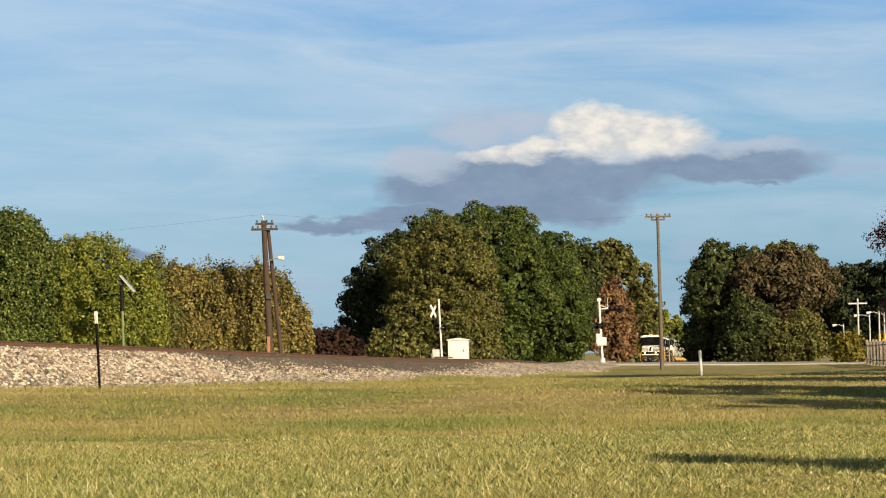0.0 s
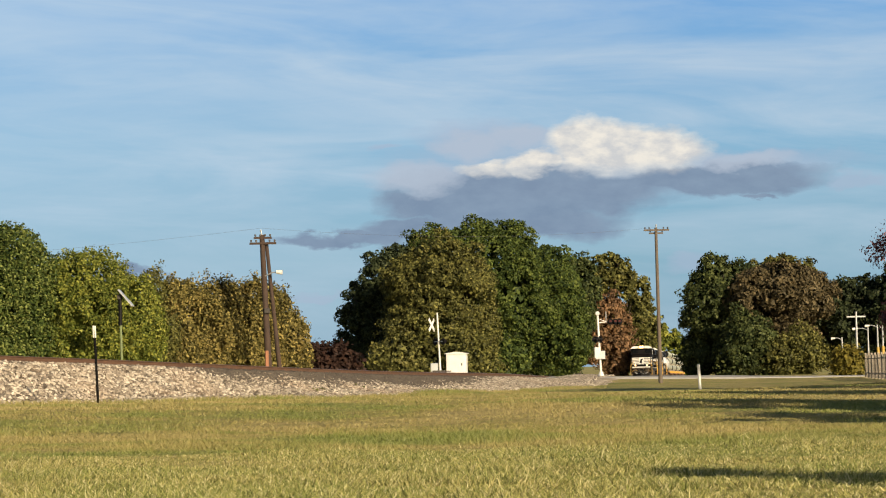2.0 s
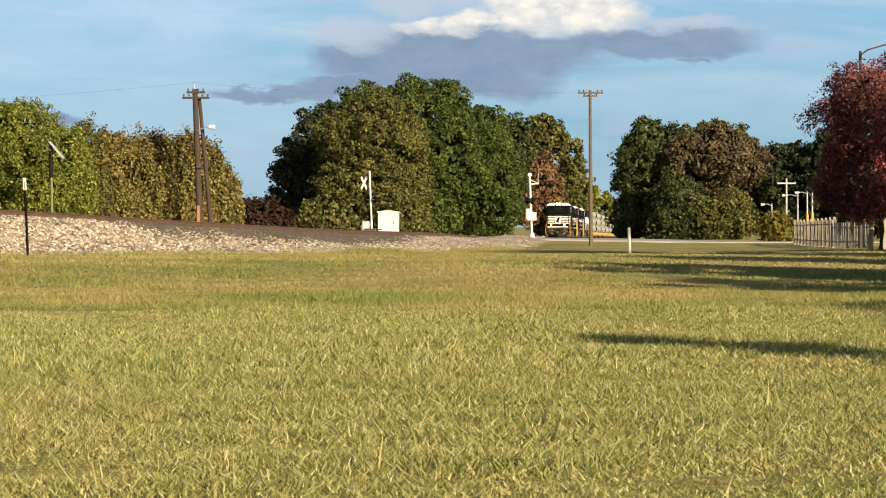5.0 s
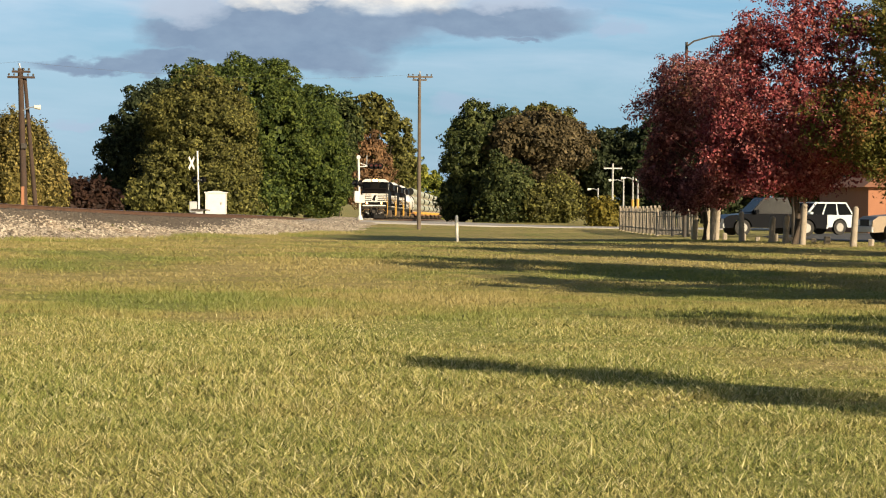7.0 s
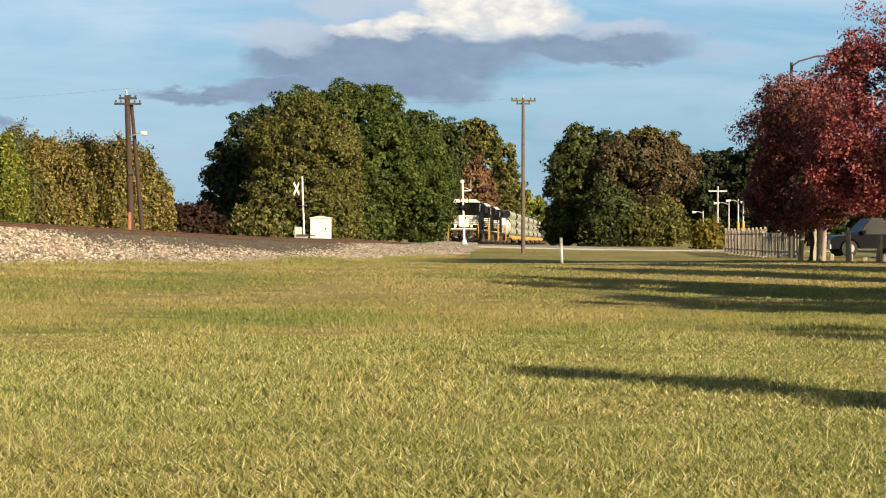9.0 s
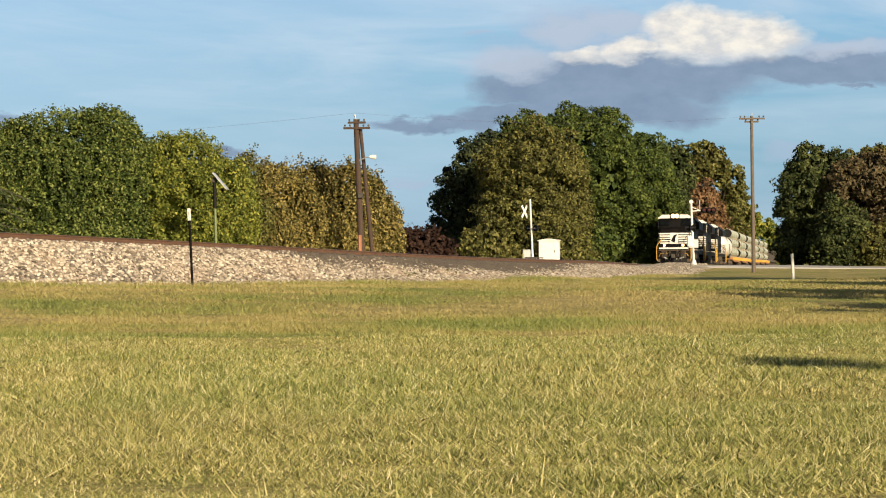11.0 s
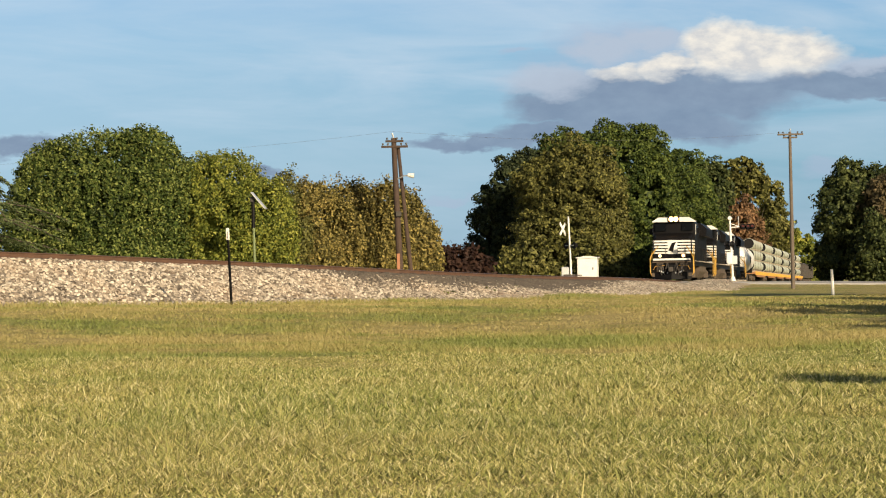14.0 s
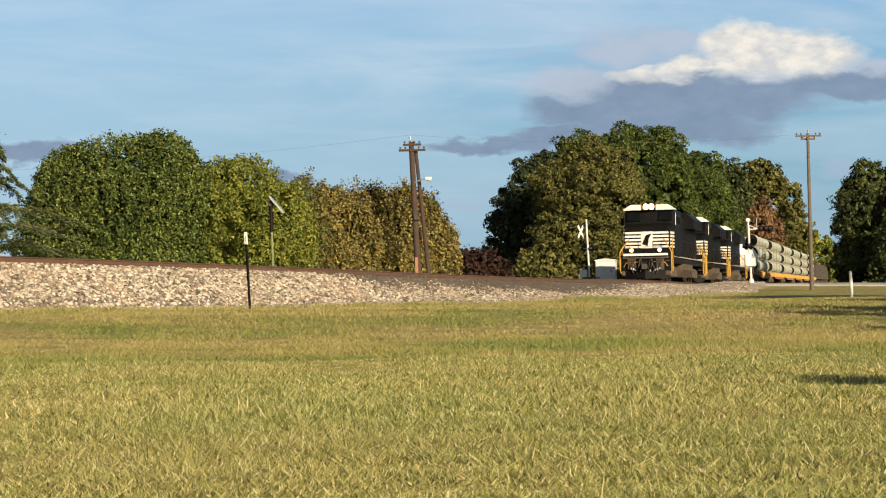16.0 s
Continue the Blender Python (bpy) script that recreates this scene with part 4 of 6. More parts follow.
# ---- grass ----
def grass_band(rs, r0, r1, per_m2, h0, h1, w, spread=(-19, 22), lay=0.7):
    a0, a1 = radians(spread[0]), radians(spread[1])
    n = int(per_m2 * (a1 - a0) * (r1 * r1 - r0 * r0) / 2)
    r = np.sqrt(rs.uniform(r0 * r0, r1 * r1, n))
    a = rs.uniform(a0, a1, n)
    x, y = r * np.sin(a), r * np.cos(a)
    tuft = waves(np.column_stack([x, y, 0 * x]), 2.5, 91) + 0.8 * waves(np.column_stack([x, y, 0 * x]), 0.9, 92)
    h = rs.uniform(h0, h1, n) * (1 + .4 * np.clip(tuft, -1.5, 2.2))
    yaw = rs.uniform(0, 6.28, n)
    lean = rs.normal(size=(n, 2)) * lay * h[:, None]
    ww = w * rs.uniform(.6, 1.4, n)
    dx, dy = np.cos(yaw) * ww, np.sin(yaw) * ww
    z = land(x, y) - .01
    A = np.column_stack([x - dx, y - dy, z])
    B = np.column_stack([x + dx, y + dy, z])
    C = np.column_stack([x + lean[:, 0], y + lean[:, 1], z + h])
    return np.stack([A, B, C], 1).reshape(-1, 3)


def build_grass():
    rs = np.random.RandomState(77)
    near = [grass_band(rs, 6.2, 16, 3000, .018, .055, .0075, lay=1.0), grass_band(rs, 6.2, 20, 36, .07, .15, .0045), grass_band(rs, 16, 28, 1200, .025, .065, .010, lay=0.9), grass_band(rs, 20, 30, 16, .07, .13, .006)]
    far = [grass_band(rs, 28, 40, 420, .025, .07, .011), grass_band(rs, 40, 54, 180, .025, .065, .015), grass_band(rs, 54, 72, 80, .02, .055, .019), grass_band(rs, 72, 95, 34, .02, .05, .024)]
    v, split = np.concatenate(near + far), sum(len(b) for b in near) // 3
    # none on the stone bank
    c = v.reshape(-1, 3, 3)[:, 0]
    d = np.interp(c[:, 1], LINE[::-1, 1], LINE[::-1, 0])
    lean = np.interp(c[:, 1], LINE[::-1, 1], np.gradient(LINE[::-1, 0], LINE[::-1, 1]))
    run = np.interp(c[:, 1], LINE[::-1, 1], (np.arange(len(LINE)) + S_FIRST)[::-1])
    off = (c[:, 0] - d) / np.sqrt(1 + lean * lean)
    keep = (off > apron_reach(run + off * lean) - .15) | (c[:, 1] > 158)
    v, split = v.reshape(-1, 3, 3)[keep].reshape(-1, 3), int(keep[:split].sum())
    me = fast_mesh("grass", v, 3, M_BLADE)
    me.materials.append(M_BLADEFAR)
    me.polygons.foreach_set("material_index", (np.arange(len(v) // 3) >= split).astype(np.int32))
    tagged(part("grass", me, M_BLADE), "short mown grass, green mixed with straw", "grass", kind="stuff")


def build_fringe():
    """Taller dry grass along the foot of the stone bank, and a few weeds on it."""
    rs = np.random.RandomState(31)
    n = 25000
    S, idx = rs.uniform(28, 150, n), np.arange(len(LINE))
    cx, cy, cz = (np.interp(S - S_FIRST, idx, LINE[:, c]) for c in range(3))
    dx = np.interp(S + .5 - S_FIRST, idx, LINE[:, 0]) - np.interp(S - .5 - S_FIRST, idx, LINE[:, 0])
    dy = np.interp(S + .5 - S_FIRST, idx, LINE[:, 1]) - np.interp(S - .5 - S_FIRST, idx, LINE[:, 1])
    ln = np.hypot(dx, dy)
    off = apron_reach(S) + np.abs(rs.normal(size=n)) * .8 - .2
    x, y = cx - dy / ln * off, cy + dx / ln * off
    h, w = rs.uniform(.05, .2, n), rs.uniform(.008, .02, n)
    yaw = rs.uniform(0, 6.28, n)
    lean = rs.normal(size=(n, 2)) * .5 * h[:, None]
    z = land(x, y) - .01
    A = np.column_stack([x - np.cos(yaw) * w, y - np.sin(yaw) * w, z])
    B = np.column_stack([x + np.cos(yaw) * w, y + np.sin(yaw) * w, z])
    C = np.column_stack([x + lean[:, 0], y + lean[:, 1], z + h])
    v = np.stack([A, B, C], 1).reshape(-1, 3)
    tagged(part("dry_grass_fringe", fast_mesh("dry_grass_fringe", v, 3, M_BLADEFAR), M_BLADEFAR), "dry straw-coloured grass along the ballast foot", "grass", kind="stuff")
    for i, (s, o, w) in enumerate(((62, 3.4, .8), (58, 3.2, .55), (66, 3.7, .45))):
        p = bank_point(s, -o)
        t = thing("weed_patch", pose(p.x, p.y, p.z - .08), "low green weeds growing on the ballast", "weeds", "weeds on the ballast")
        part("leaves", crown_mesh("weed_leaves", [(0, 0, .12, w, w * .5, .16), (w * .7, .1, .08, w * .6, w * .4, .12)], 700, .045, M_WEED, 300 + i, .2, .1, gap=-2, floor=-.05), M_WEED, t)


# ---- the train ----
def wheelset(parent, x, r, gauge=.755, material=None):
    g = Geo()
    for sy in (-1, 1):
        y = sy * gauge
        g.rod((0, y - .065, 0), (0, y + .065, 0), r, r, 20)
        g.rod((0, y - sy * .065, 0), (0, y - sy * .10, 0), r + .03, r + .03, 20)
        for i in range(5):
            a = i * 2 * math.pi / 5
            g.rod((r * .55 * math.cos(a), y + sy * .06, r * .55 * math.sin(a)), (r * .55 * math.cos(a), y + sy * .085, r * .55 * math.sin(a)), .07, .07, 6)
    g.rod((0, -.8, 0), (0, .8, 0), .09, .09, 10)
    w = part("wheelset", g, M_DARKMETAL, parent, smooth=True)
    w.matrix_basis = pose(x, 0, r)
    return w


def side_frame(parent, x, half, axles, r, heavy):
    for sy in (-1, 1):
        y0, y1 = (.98 * sy, 1.16 * sy) if sy > 0 else (-1.16, -.98)
        g = Geo()
        g.prism([(x - half, r + .02), (x - half + .25, r - .22), (x + half - .25, r - .22), (x + half, r + .02), (x + half, r + .25), (x + half * .5, r + .38), (x - half * .5, r + .38), (x - half, r + .25)], y0, y1)
        for a in axles:
            g.box(a - .17, a + .17, min(y0, y1) - .04, max(y0, y1) + .04, r - .2, r + .2, .03)
        for a, b in zip(axles, axles[1:]):
            m = (a + b) / 2
            for o in (-.14, 0, .14):
                g.rod((m + o, sy * 1.12, r - .16), (m + o, sy * 1.12, r + .22), .07, .07, 8)
        part("truck_frame", g, M_UNDER, parent, "dusty brown truck frame")


def locomotive(m, lead=True):
    t = thing("locomotive", m, "black diesel freight locomotive with white nose stripes and lit headlight" if lead else "black diesel freight locomotive running behind the leader", "locomotive", "locomotives")
    L = 22.6
    g = Geo()                                              # frame and pilot
    g.box(-L + .5, -.55, -1.45, 1.45, 1.12, 1.50, .03)
    g.box(-.95, -.45, -1.5, 1.5, .55, 1.55, .04)
    g.box(-L + .4, -L + .9, -1.5, 1.5, .55, 1.55, .04)
    g.box(-.9, -.3, -.32, .32, .72, 1.02, .05)
    part("frame", g, M_BLACK, t)
    g = Geo().add([(-.50, -1.45, .62), (-.50, 1.45, .62), (-.08, 0, .62), (-.50, -1.45, .12), (-.50, 1.45, .12), (.12, 0, .12)], [(0, 2, 5, 3), (2, 1, 4, 5), (0, 1, 2), (3, 5, 4), (0, 3, 4, 1)])
    part("snow_plough", g, M_BLACK, t, "dark dusty plough blade")
    part("anticlimber", Geo().box(-.62, -.10, -1.35, 1.35, 1.52, 1.66, .03), M_WHITE, t, "white sill edge over the coupler")
    g = Geo()                                              # coupler and hoses
    g.box(-.45, .25, -.12, .12, .74, .98, .03)
    g.box(.1, .38, -.2, .14, .70, 1.02, .04)
    for hy in (-.9, -.62, .58, .86):
        g.tube([(-.42, hy, 1.05), (-.2, hy * .96, .8), (-.12, hy * .8, .45)], .03)
    part("coupler", g, M_DARKMETAL, t)
    # flat plate round the coupler, coloured near black like a shaded recess
    part("draft_pocket_shade", Geo().box(-.47, -.40, -.46, .46, .60, 1.14, .02), M_INSHADE, t)
    for sy in (-1, 1):                                     # bolted plates, hoses and brackets on the pilot
        part("pilot_plate", Geo().box(-.46, -.38, min(sy * .62, sy * 1.12), max(sy * .62, sy * 1.12), .66, 1.34, .02), M_UNDER, t, "dusty pilot plate")
        part("step_well", Geo().box(-.92, -.42, min(sy * 1.18, sy * 1.50), max(sy * 1.18, sy * 1.50), .34, .60, .03), M_UNDER, t, "dusty corner step box")
        part("pilot_brace", Geo().rod((-.36, sy * .30, 1.42), (-.30, sy * .52, .62), .035, .035, 6), M_UNDER, t)
        for k, hy in enumerate((.26, .40, .72, .84, .98)):
            part("air_hose", Geo().tube([(-.40, sy * hy, 1.28), (-.22, sy * hy, 1.12), (-.14, sy * (hy - .05), .84), (-.18, sy * (hy - .10), .60 + .05 * k)], .028, 6), M_RUBBER, t)
            part("hose_coupling", Geo().rod((-.18, sy * (hy - .10), .60 + .05 * k), (-.15, sy * (hy - .11), .50 + .05 * k), .045, .04, 7), M_SILVER, t, "bright hose coupling")
    part("pilot_beam", Geo().box(-.44, -.30, -1.42, 1.42, 1.36, 1.46, .02), M_UNDER, t, "brown dusty beam under the sill")
    # short hood (nose) with tapered front, then the cab
    g = Geo()
    fr = lambda x, w0, w1, z0, z1: [(x, -w0, z0), (x, w0, z0), (x, w1, z1), (x, w1 * .9, z1 + .12), (x, -w1 * .9, z1 + .12), (x, -w1, z1)]
    g.loft([fr(-1.15, 1.36, 1.30, 1.5, 2.98), fr(-1.3, 1.44, 1.38, 1.5, 3.12), fr(-2.7, 1.52, 1.50, 1.5, 3.45)])
    part("nose", g, M_BLACK, t)
    g = Geo()
    cab = lambda x, w, z: [(x, -w, 1.5), (x, w, 1.5), (x, w, z - .35), (x, w * .72, z), (x, -w * .72, z), (x, -w, z - .35)]
    g.loft([cab(-2.65, 1.55, 3.3), cab(-2.85, 1.58, 4.62), cab(-5.6, 1.58, 4.68)])
    part("cab", g, M_BLACK, t)
    roof = Geo().loft([[(x, -1.60, 4.40), (x, 1.60, 4.40), (x, 1.58, 4.47), (x, 1.15, 4.74), (x, -1.15, 4.74), (x, -1.58, 4.47)] for x in (-2.55, -3.5)])
    part("cab_roof", roof, M_WHITE, t, "cream-white cab roof edge")
    part("headlight_box", Geo().box(-2.75, -2.42, -.42, .42, 4.42, 4.80, .05), M_BLACK, t)
    for wy in (-.98, -.02 + 1.0):
        g = Geo().add([(-2.60, wy - .42, 3.74), (-2.60, wy + .42, 3.74), (-2.74, wy + .40, 4.28), (-2.74, wy - .40, 4.28), (-2.68, wy - .42, 3.74), (-2.68, wy + .42, 3.74), (-2.82, wy + .40, 4.28), (-2.82, wy - .40, 4.28)], [(0, 1, 2, 3), (7, 6, 5, 4), (0, 4, 5, 1), (2, 6, 7, 3), (1, 5, 6, 2), (0, 3, 7, 4)])
        part("windshield", g, M_GLASS, t, "dark windshield pane")
    for sy in (-1, 1):
        for wx in (-3.5, -4.6):
            part("side_window", Geo().box(wx - .4, wx + .4, sy * 1.575 - .02, sy * 1.575 + .02, 3.5, 4.15, .02), M_GLASS, t)
        part("cab_panel", Geo().box(-3.04, -2.88, sy * 1.59 - .012, sy * 1.59 + .012, 3.45, 4.2), M_WHITE, t, "pale vertical strip behind the windshield")
    for i in range(5):                                     # nose stripes, broken in the middle by the emblem plate
        z = 2.02 + i * .215
        for sy in (-1, 1):
            g = Geo().box(-.03, .012, .36 if sy > 0 else -1.34, 1.34 if sy > 0 else -.36, z, z + .125)
            o = part("nose_stripe", g, M_WHITE, t, "white paint stripe")
            o.matrix_basis = pose(-1.14, 0, 0)
            side = Geo().add([(-1.32, sy * 1.452, z), (-2.68, sy * 1.535, z), (-2.68, sy * 1.535, z + .125), (-1.32, sy * 1.452, z + .125)] + [(-1.32, sy * 1.42, z), (-2.68, sy * 1.50, z), (-2.68, sy * 1.50, z + .125), (-1.32, sy * 1.42, z + .125)], [(0, 1, 2, 3), (7, 6, 5, 4), (0, 4, 5, 1), (2, 6, 7, 3), (1, 5, 6, 2), (0, 3, 7, 4)])
            part("nose_stripe", side, M_WHITE, t, "white paint stripe")
    part("emblem_plate", Geo().box(-1.16, -1.11, -.36, .36, 2.0, 3.02), M_WHITE, t, "white panel on the nose")
    part("emblem", Geo().add([(-1.095, -.30, 2.25), (-1.095, .05, 2.12), (-1.095, .12, 2.55), (-1.095, .30, 2.9), (-1.095, -.05, 2.8), (-1.12, -.30, 2.25), (-1.12, .05, 2.12), (-1.12, .12, 2.55), (-1.12, .30, 2.9), (-1.12, -.05, 2.8)],
         [(0, 1, 2, 3, 4), (9, 8, 7, 6, 5), (0, 5, 6, 1), (1, 6, 7, 2), (2, 7, 8, 3), (3, 8, 9, 4), (4, 9, 5, 0)]), M_BLACK, t, "plain dark slanted shape")
    part("nose_door", Geo().box(-1.55, -1.50, -.3, .3, 3.13, 3.16), M_BLACK, t)
    for hy in (-.72, .72):
        part("number_board", Geo().box(-2.70, -2.56, hy - .22, hy + .22, 4.44, 4.62, .01), M_GLASS, t, "dark unlit number board")
        part("wiper", Geo().rod((-2.585, hy - .1, 3.76), (-2.66, hy + .2, 4.1), .012, .012, 5), M_BLACK, t)
    for hy in (-.5, .5):
        part("uncoupling_lever", Geo().tube([(-.4, hy, 1.15), (-.32, hy * 2.4, 1.1), (-.36, hy * 2.7, .85)], .02), M_YELLOW, t)
    for hy in (-.3, .3):
        part("chain", Geo().tube([(-.3, hy, 2.45), (-.3, hy * .5, 2.25), (-.3, 0, 2.2)], .012), M_DARKMETAL, t)
    # lights
    lit = (M_HEAD, M_DITCH) if lead else (M_GLASS, M_GLASS)
    for hy in (-.17, .17):
        part("headlight", Geo().rod((-2.5, hy, 4.60), (-2.38, hy, 4.60), .17, .19, 14), lit[0], t, "lit twin headlight" if lead else "")
    for hy in (-.86, .86):
        lamp = part("ditch_light", Geo().rod((-.60, hy, 1.86), (-.36, hy, 1.86), .13, .15, 14), M_BLACK, t)
        part("lens", Geo().rod((-.36, hy, 1.86), (-.345, hy, 1.86), .12, .12, 14), lit[1], lamp, "glowing lamp" if lead else "")
    # hood, radiators, vents
    g = Geo()
    hood = lambda x, w, z: [(x, -w, 1.5), (x, w, 1.5), (x, w, z - .2), (x, w - .22, z), (x, -w + .22, z), (x, -w, z - .2)]
    g.loft([hood(-5.6, .95, 4.35), hood(-14.5, .95, 4.35)])
    g.loft([hood(-14.5, .95, 4.3), hood(-21.6, 1.0, 4.3)])
    part("hood", g, M_BLACK, t)
    g = Geo()
    g.loft([[(x, -1.5, 3.6), (x, 1.5, 3.6), (x, 1.5, 4.2), (x, 1.0, 4.65), (x, -1.0, 4.65), (x, -1.5, 4.2)] for x in (-15.0, -21.3)])
    part("radiator_wing", g, M_BLACK, t)
    part("dynamic_brake_box", Geo().box(-8.6, -5.8, -1.35, 1.35, 3.6, 4.5, .1), M_BLACK, t)
    part("exhaust_stack", Geo().box(-12.6, -11.4, -.35, .35, 4.3, 4.68, .04), M_DARKMETAL, t)
    for i in range(9):
        for sy in (-1, 1):
            part("hood_door", Geo().box(-9.2 - i * .6, -8.68 - i * .6, sy * .965 - .02, sy * .965 + .02, 1.75, 3.5, .01), M_BLACK, t)
    for sy in (-1, 1):
        part("walkway_edge", Geo().box(-L + .6, -2.6, sy * 1.53 - .03, sy * 1.53 + .03, 1.46, 1.53), M_POST, t, "pale walkway edge")
        g = Geo()
        for i in range(12):
            x = -5.9 - i * 1.35
            g.rod((x, sy * 1.50, 1.5), (x, sy * 1.50, 2.55), .02, .02, 6)
        g.tube([(-5.7, sy * 1.50, 2.55), (-21.4, sy * 1.50, 2.55)], .02)
        part("side_rail", g, M_BLACK, t)
        for cx, back in ((-.45, 1), (-L + .85, -1)):
            g = Geo()
            g.tube([(cx - .05 * back, sy * 1.50, .45), (cx + .04 * back, sy * 1.58, .62), (cx + .04 * back, sy * 1.58, 1.72), (cx - .04 * back, sy * 1.46, 1.98), (cx - .3 * back, sy * 1.22, 2.32), (cx - .5 * back, sy * 1.05, 2.55)], .038, 7)
            g.tube([(cx - .95 * back, sy * 1.55, .6), (cx - .95 * back, sy * 1.55, 2.05), (cx - 1.15 * back, sy * 1.53, 2.4), (cx - 1.5 * back, sy * 1.5, 2.6)], .03, 7)
            part("corner_handrail", g, M_YELLOW, t, "yellow grab rail at the corner steps")
            g = Geo()
            for z in (.5, .85, 1.2):
                g.box(min(cx, cx - .9 * back), max(cx, cx - .9 * back), min(sy * 1.2, sy * 1.52), max(sy * 1.2, sy * 1.52), z, z + .04)
            part("steps", g, M_UNDER, t, "corner steps")
        g = Geo().tube([(-.4, sy * .45, 1.55), (-.4, sy * .45, 2.4), (-.4, sy * 1.45, 2.4)], .022)
        part("front_handrail", g, M_BLACK, t)
    part("fuel_tank", Geo().loft([[(x, -1.45, .75), (x, -1.1, .28), (x, 1.1, .28), (x, 1.45, .75), (x, 1.45, 1.15), (x, -1.45, 1.15)] for x in (-14.4, -8.2)]), M_UNDER, t, "dusty fuel tank")
    part("horn", Geo().rod((-4.6, .3, 4.85), (-4.1, .3, 4.85), .04, .09, 8).rod((-4.6, .3, 4.7), (-4.6, .3, 4.86), .03), M_DARKMETAL, t)
    for sy in (-1, 1):
        part("mirror", Geo().box(-3.2, -3.12, min(sy * 1.85, sy * 1.62), max(sy * 1.85, sy * 1.62), 3.5, 3.95), M_BLACK, t)
    wheels = []
    for c in (-4.6, -17.9):
        side_frame(t, c, 2.55, (c - 1.85, c, c + 1.85), .53, True)
        part("brake_rigging", Geo().box(c - 2.3, c + 2.3, -.6, .6, .45, 1.0, .05), M_DARKMETAL, t)
        for a in (c - 1.85, c, c + 1.85):
            wheels.append(wheelset(t, a, .53))
    return t, wheels


def freight_trucks(t, length):
    out = []
    for c in (-2.6, -length + 2.6):
        side_frame(t, c, 1.25, (c - .88, c + .88), .46, False)
        part("bolster", Geo().box(c - .3, c + .3, -1.2, 1.2, .5, .85, .03), M_DARKMETAL, t)
        for a in (c - .88, c + .88):
            out.append(wheelset(t, a, .46))
    g = Geo()
    for x, s in ((0, 1), (-length, -1)):
        g.box(min(x, x - .9 * s), max(x, x - .9 * s), -.12, .12, .72, .96, .02)
    part("coupler", g, M_DARKMETAL, t)
    return out


def ring_pipe(x0, x1, y, z, r, t, label=""):
    n = 20
    vs = []
    for x, rr in ((x0, r), (x1, r), (x1, r * .965), (x0, r * .965)):
        vs += [(x, y + rr * math.cos(2 * math.pi * i / n), z + rr * math.sin(2 * math.pi * i / n)) for i in range(n)]
    fs = [(k * n + i, k * n + (i + 1) % n, ((k + 1) % 4) * n + (i + 1) % n, ((k + 1) % 4) * n + i) for k in range(4) for i in range(n)]
    p = part("pipe", Geo().add(vs, fs), M_PIPE, t, label, smooth=True)
    # solid plug close behind the pipe mouths; its blackness imitates the shaded hollow
    plug = Geo()
    plug.rod((x0 + .06, y, z), (x1 - .06, y, z), r * .96, r * .96, n)
    part("shade_plug", plug, M_INSHADE, p, "near-black plug in place of the pipe's shaded hollow")


def pipe_car(m):
    t = thing("pipe_car", m, "orange-brown flatcar loaded with stacked pale green pipes", "flatcar", "pipe cars")
    L = 27.6
    part("deck", Geo().box(-L + .6, -.6, -1.4, 1.4, .95, 1.22, .02), M_ORANGE, t)
    g = Geo()
    for sy in (-1, 1):
        g.prism([(-L + .8, .95), (-L + 5, .62), (-5, .62), (-.8, .95), (-.8, 1.2), (-L + .8, 1.2)], sy * 1.40, sy * 1.30)
    part("side_sill", g, M_ORANGE, t)
    for k in range(14):
        x = -1.2 - k * 1.93
        for sy in (-1, 1):
            part("stake_pocket", Geo().box(x - .09, x + .09, sy * 1.45 - .05, sy * 1.45 + .05, .85, 1.25), M_YELLOW, t)
    for x1 in (-1.5,):
        for row in range(3):
            for y in (-.66, .66):
                ring_pipe(x1 - 21.2 + random.uniform(-.15, .15), x1 + random.uniform(-.15, .15), y, 1.36 + .60 + row * 1.22, .60, t)
            if row < 2:
                for bx in (-2.5, -8.3, -14.1, -20.0):
                    part("timber_bearer", Geo().box(x1 + bx - .06, x1 + bx + .06, -1.35, 1.35, 1.36 + 1.2 + row * 1.22 - .03, 1.36 + 1.2 + row * 1.22 + .05), M_POST, t)
        for bx in (-2.5, -8.3, -14.1, -20.0):
            part("timber_bearer", Geo().box(x1 + bx - .07, x1 + bx + .07, -1.35, 1.35, 1.22, 1.37), M_POST, t)
            part("strap", Geo().box(x1 + bx - .03, x1 + bx + .03, -1.29, -1.265, 1.3, 4.4).box(x1 + bx - .03, x1 + bx + .03, 1.265, 1.29, 1.3, 4.4).box(x1 + bx - .03, x1 + bx + .03, -.7, .7, 5.005, 5.03), M_DARKMETAL, t)
    return t, freight_trucks(t, L)


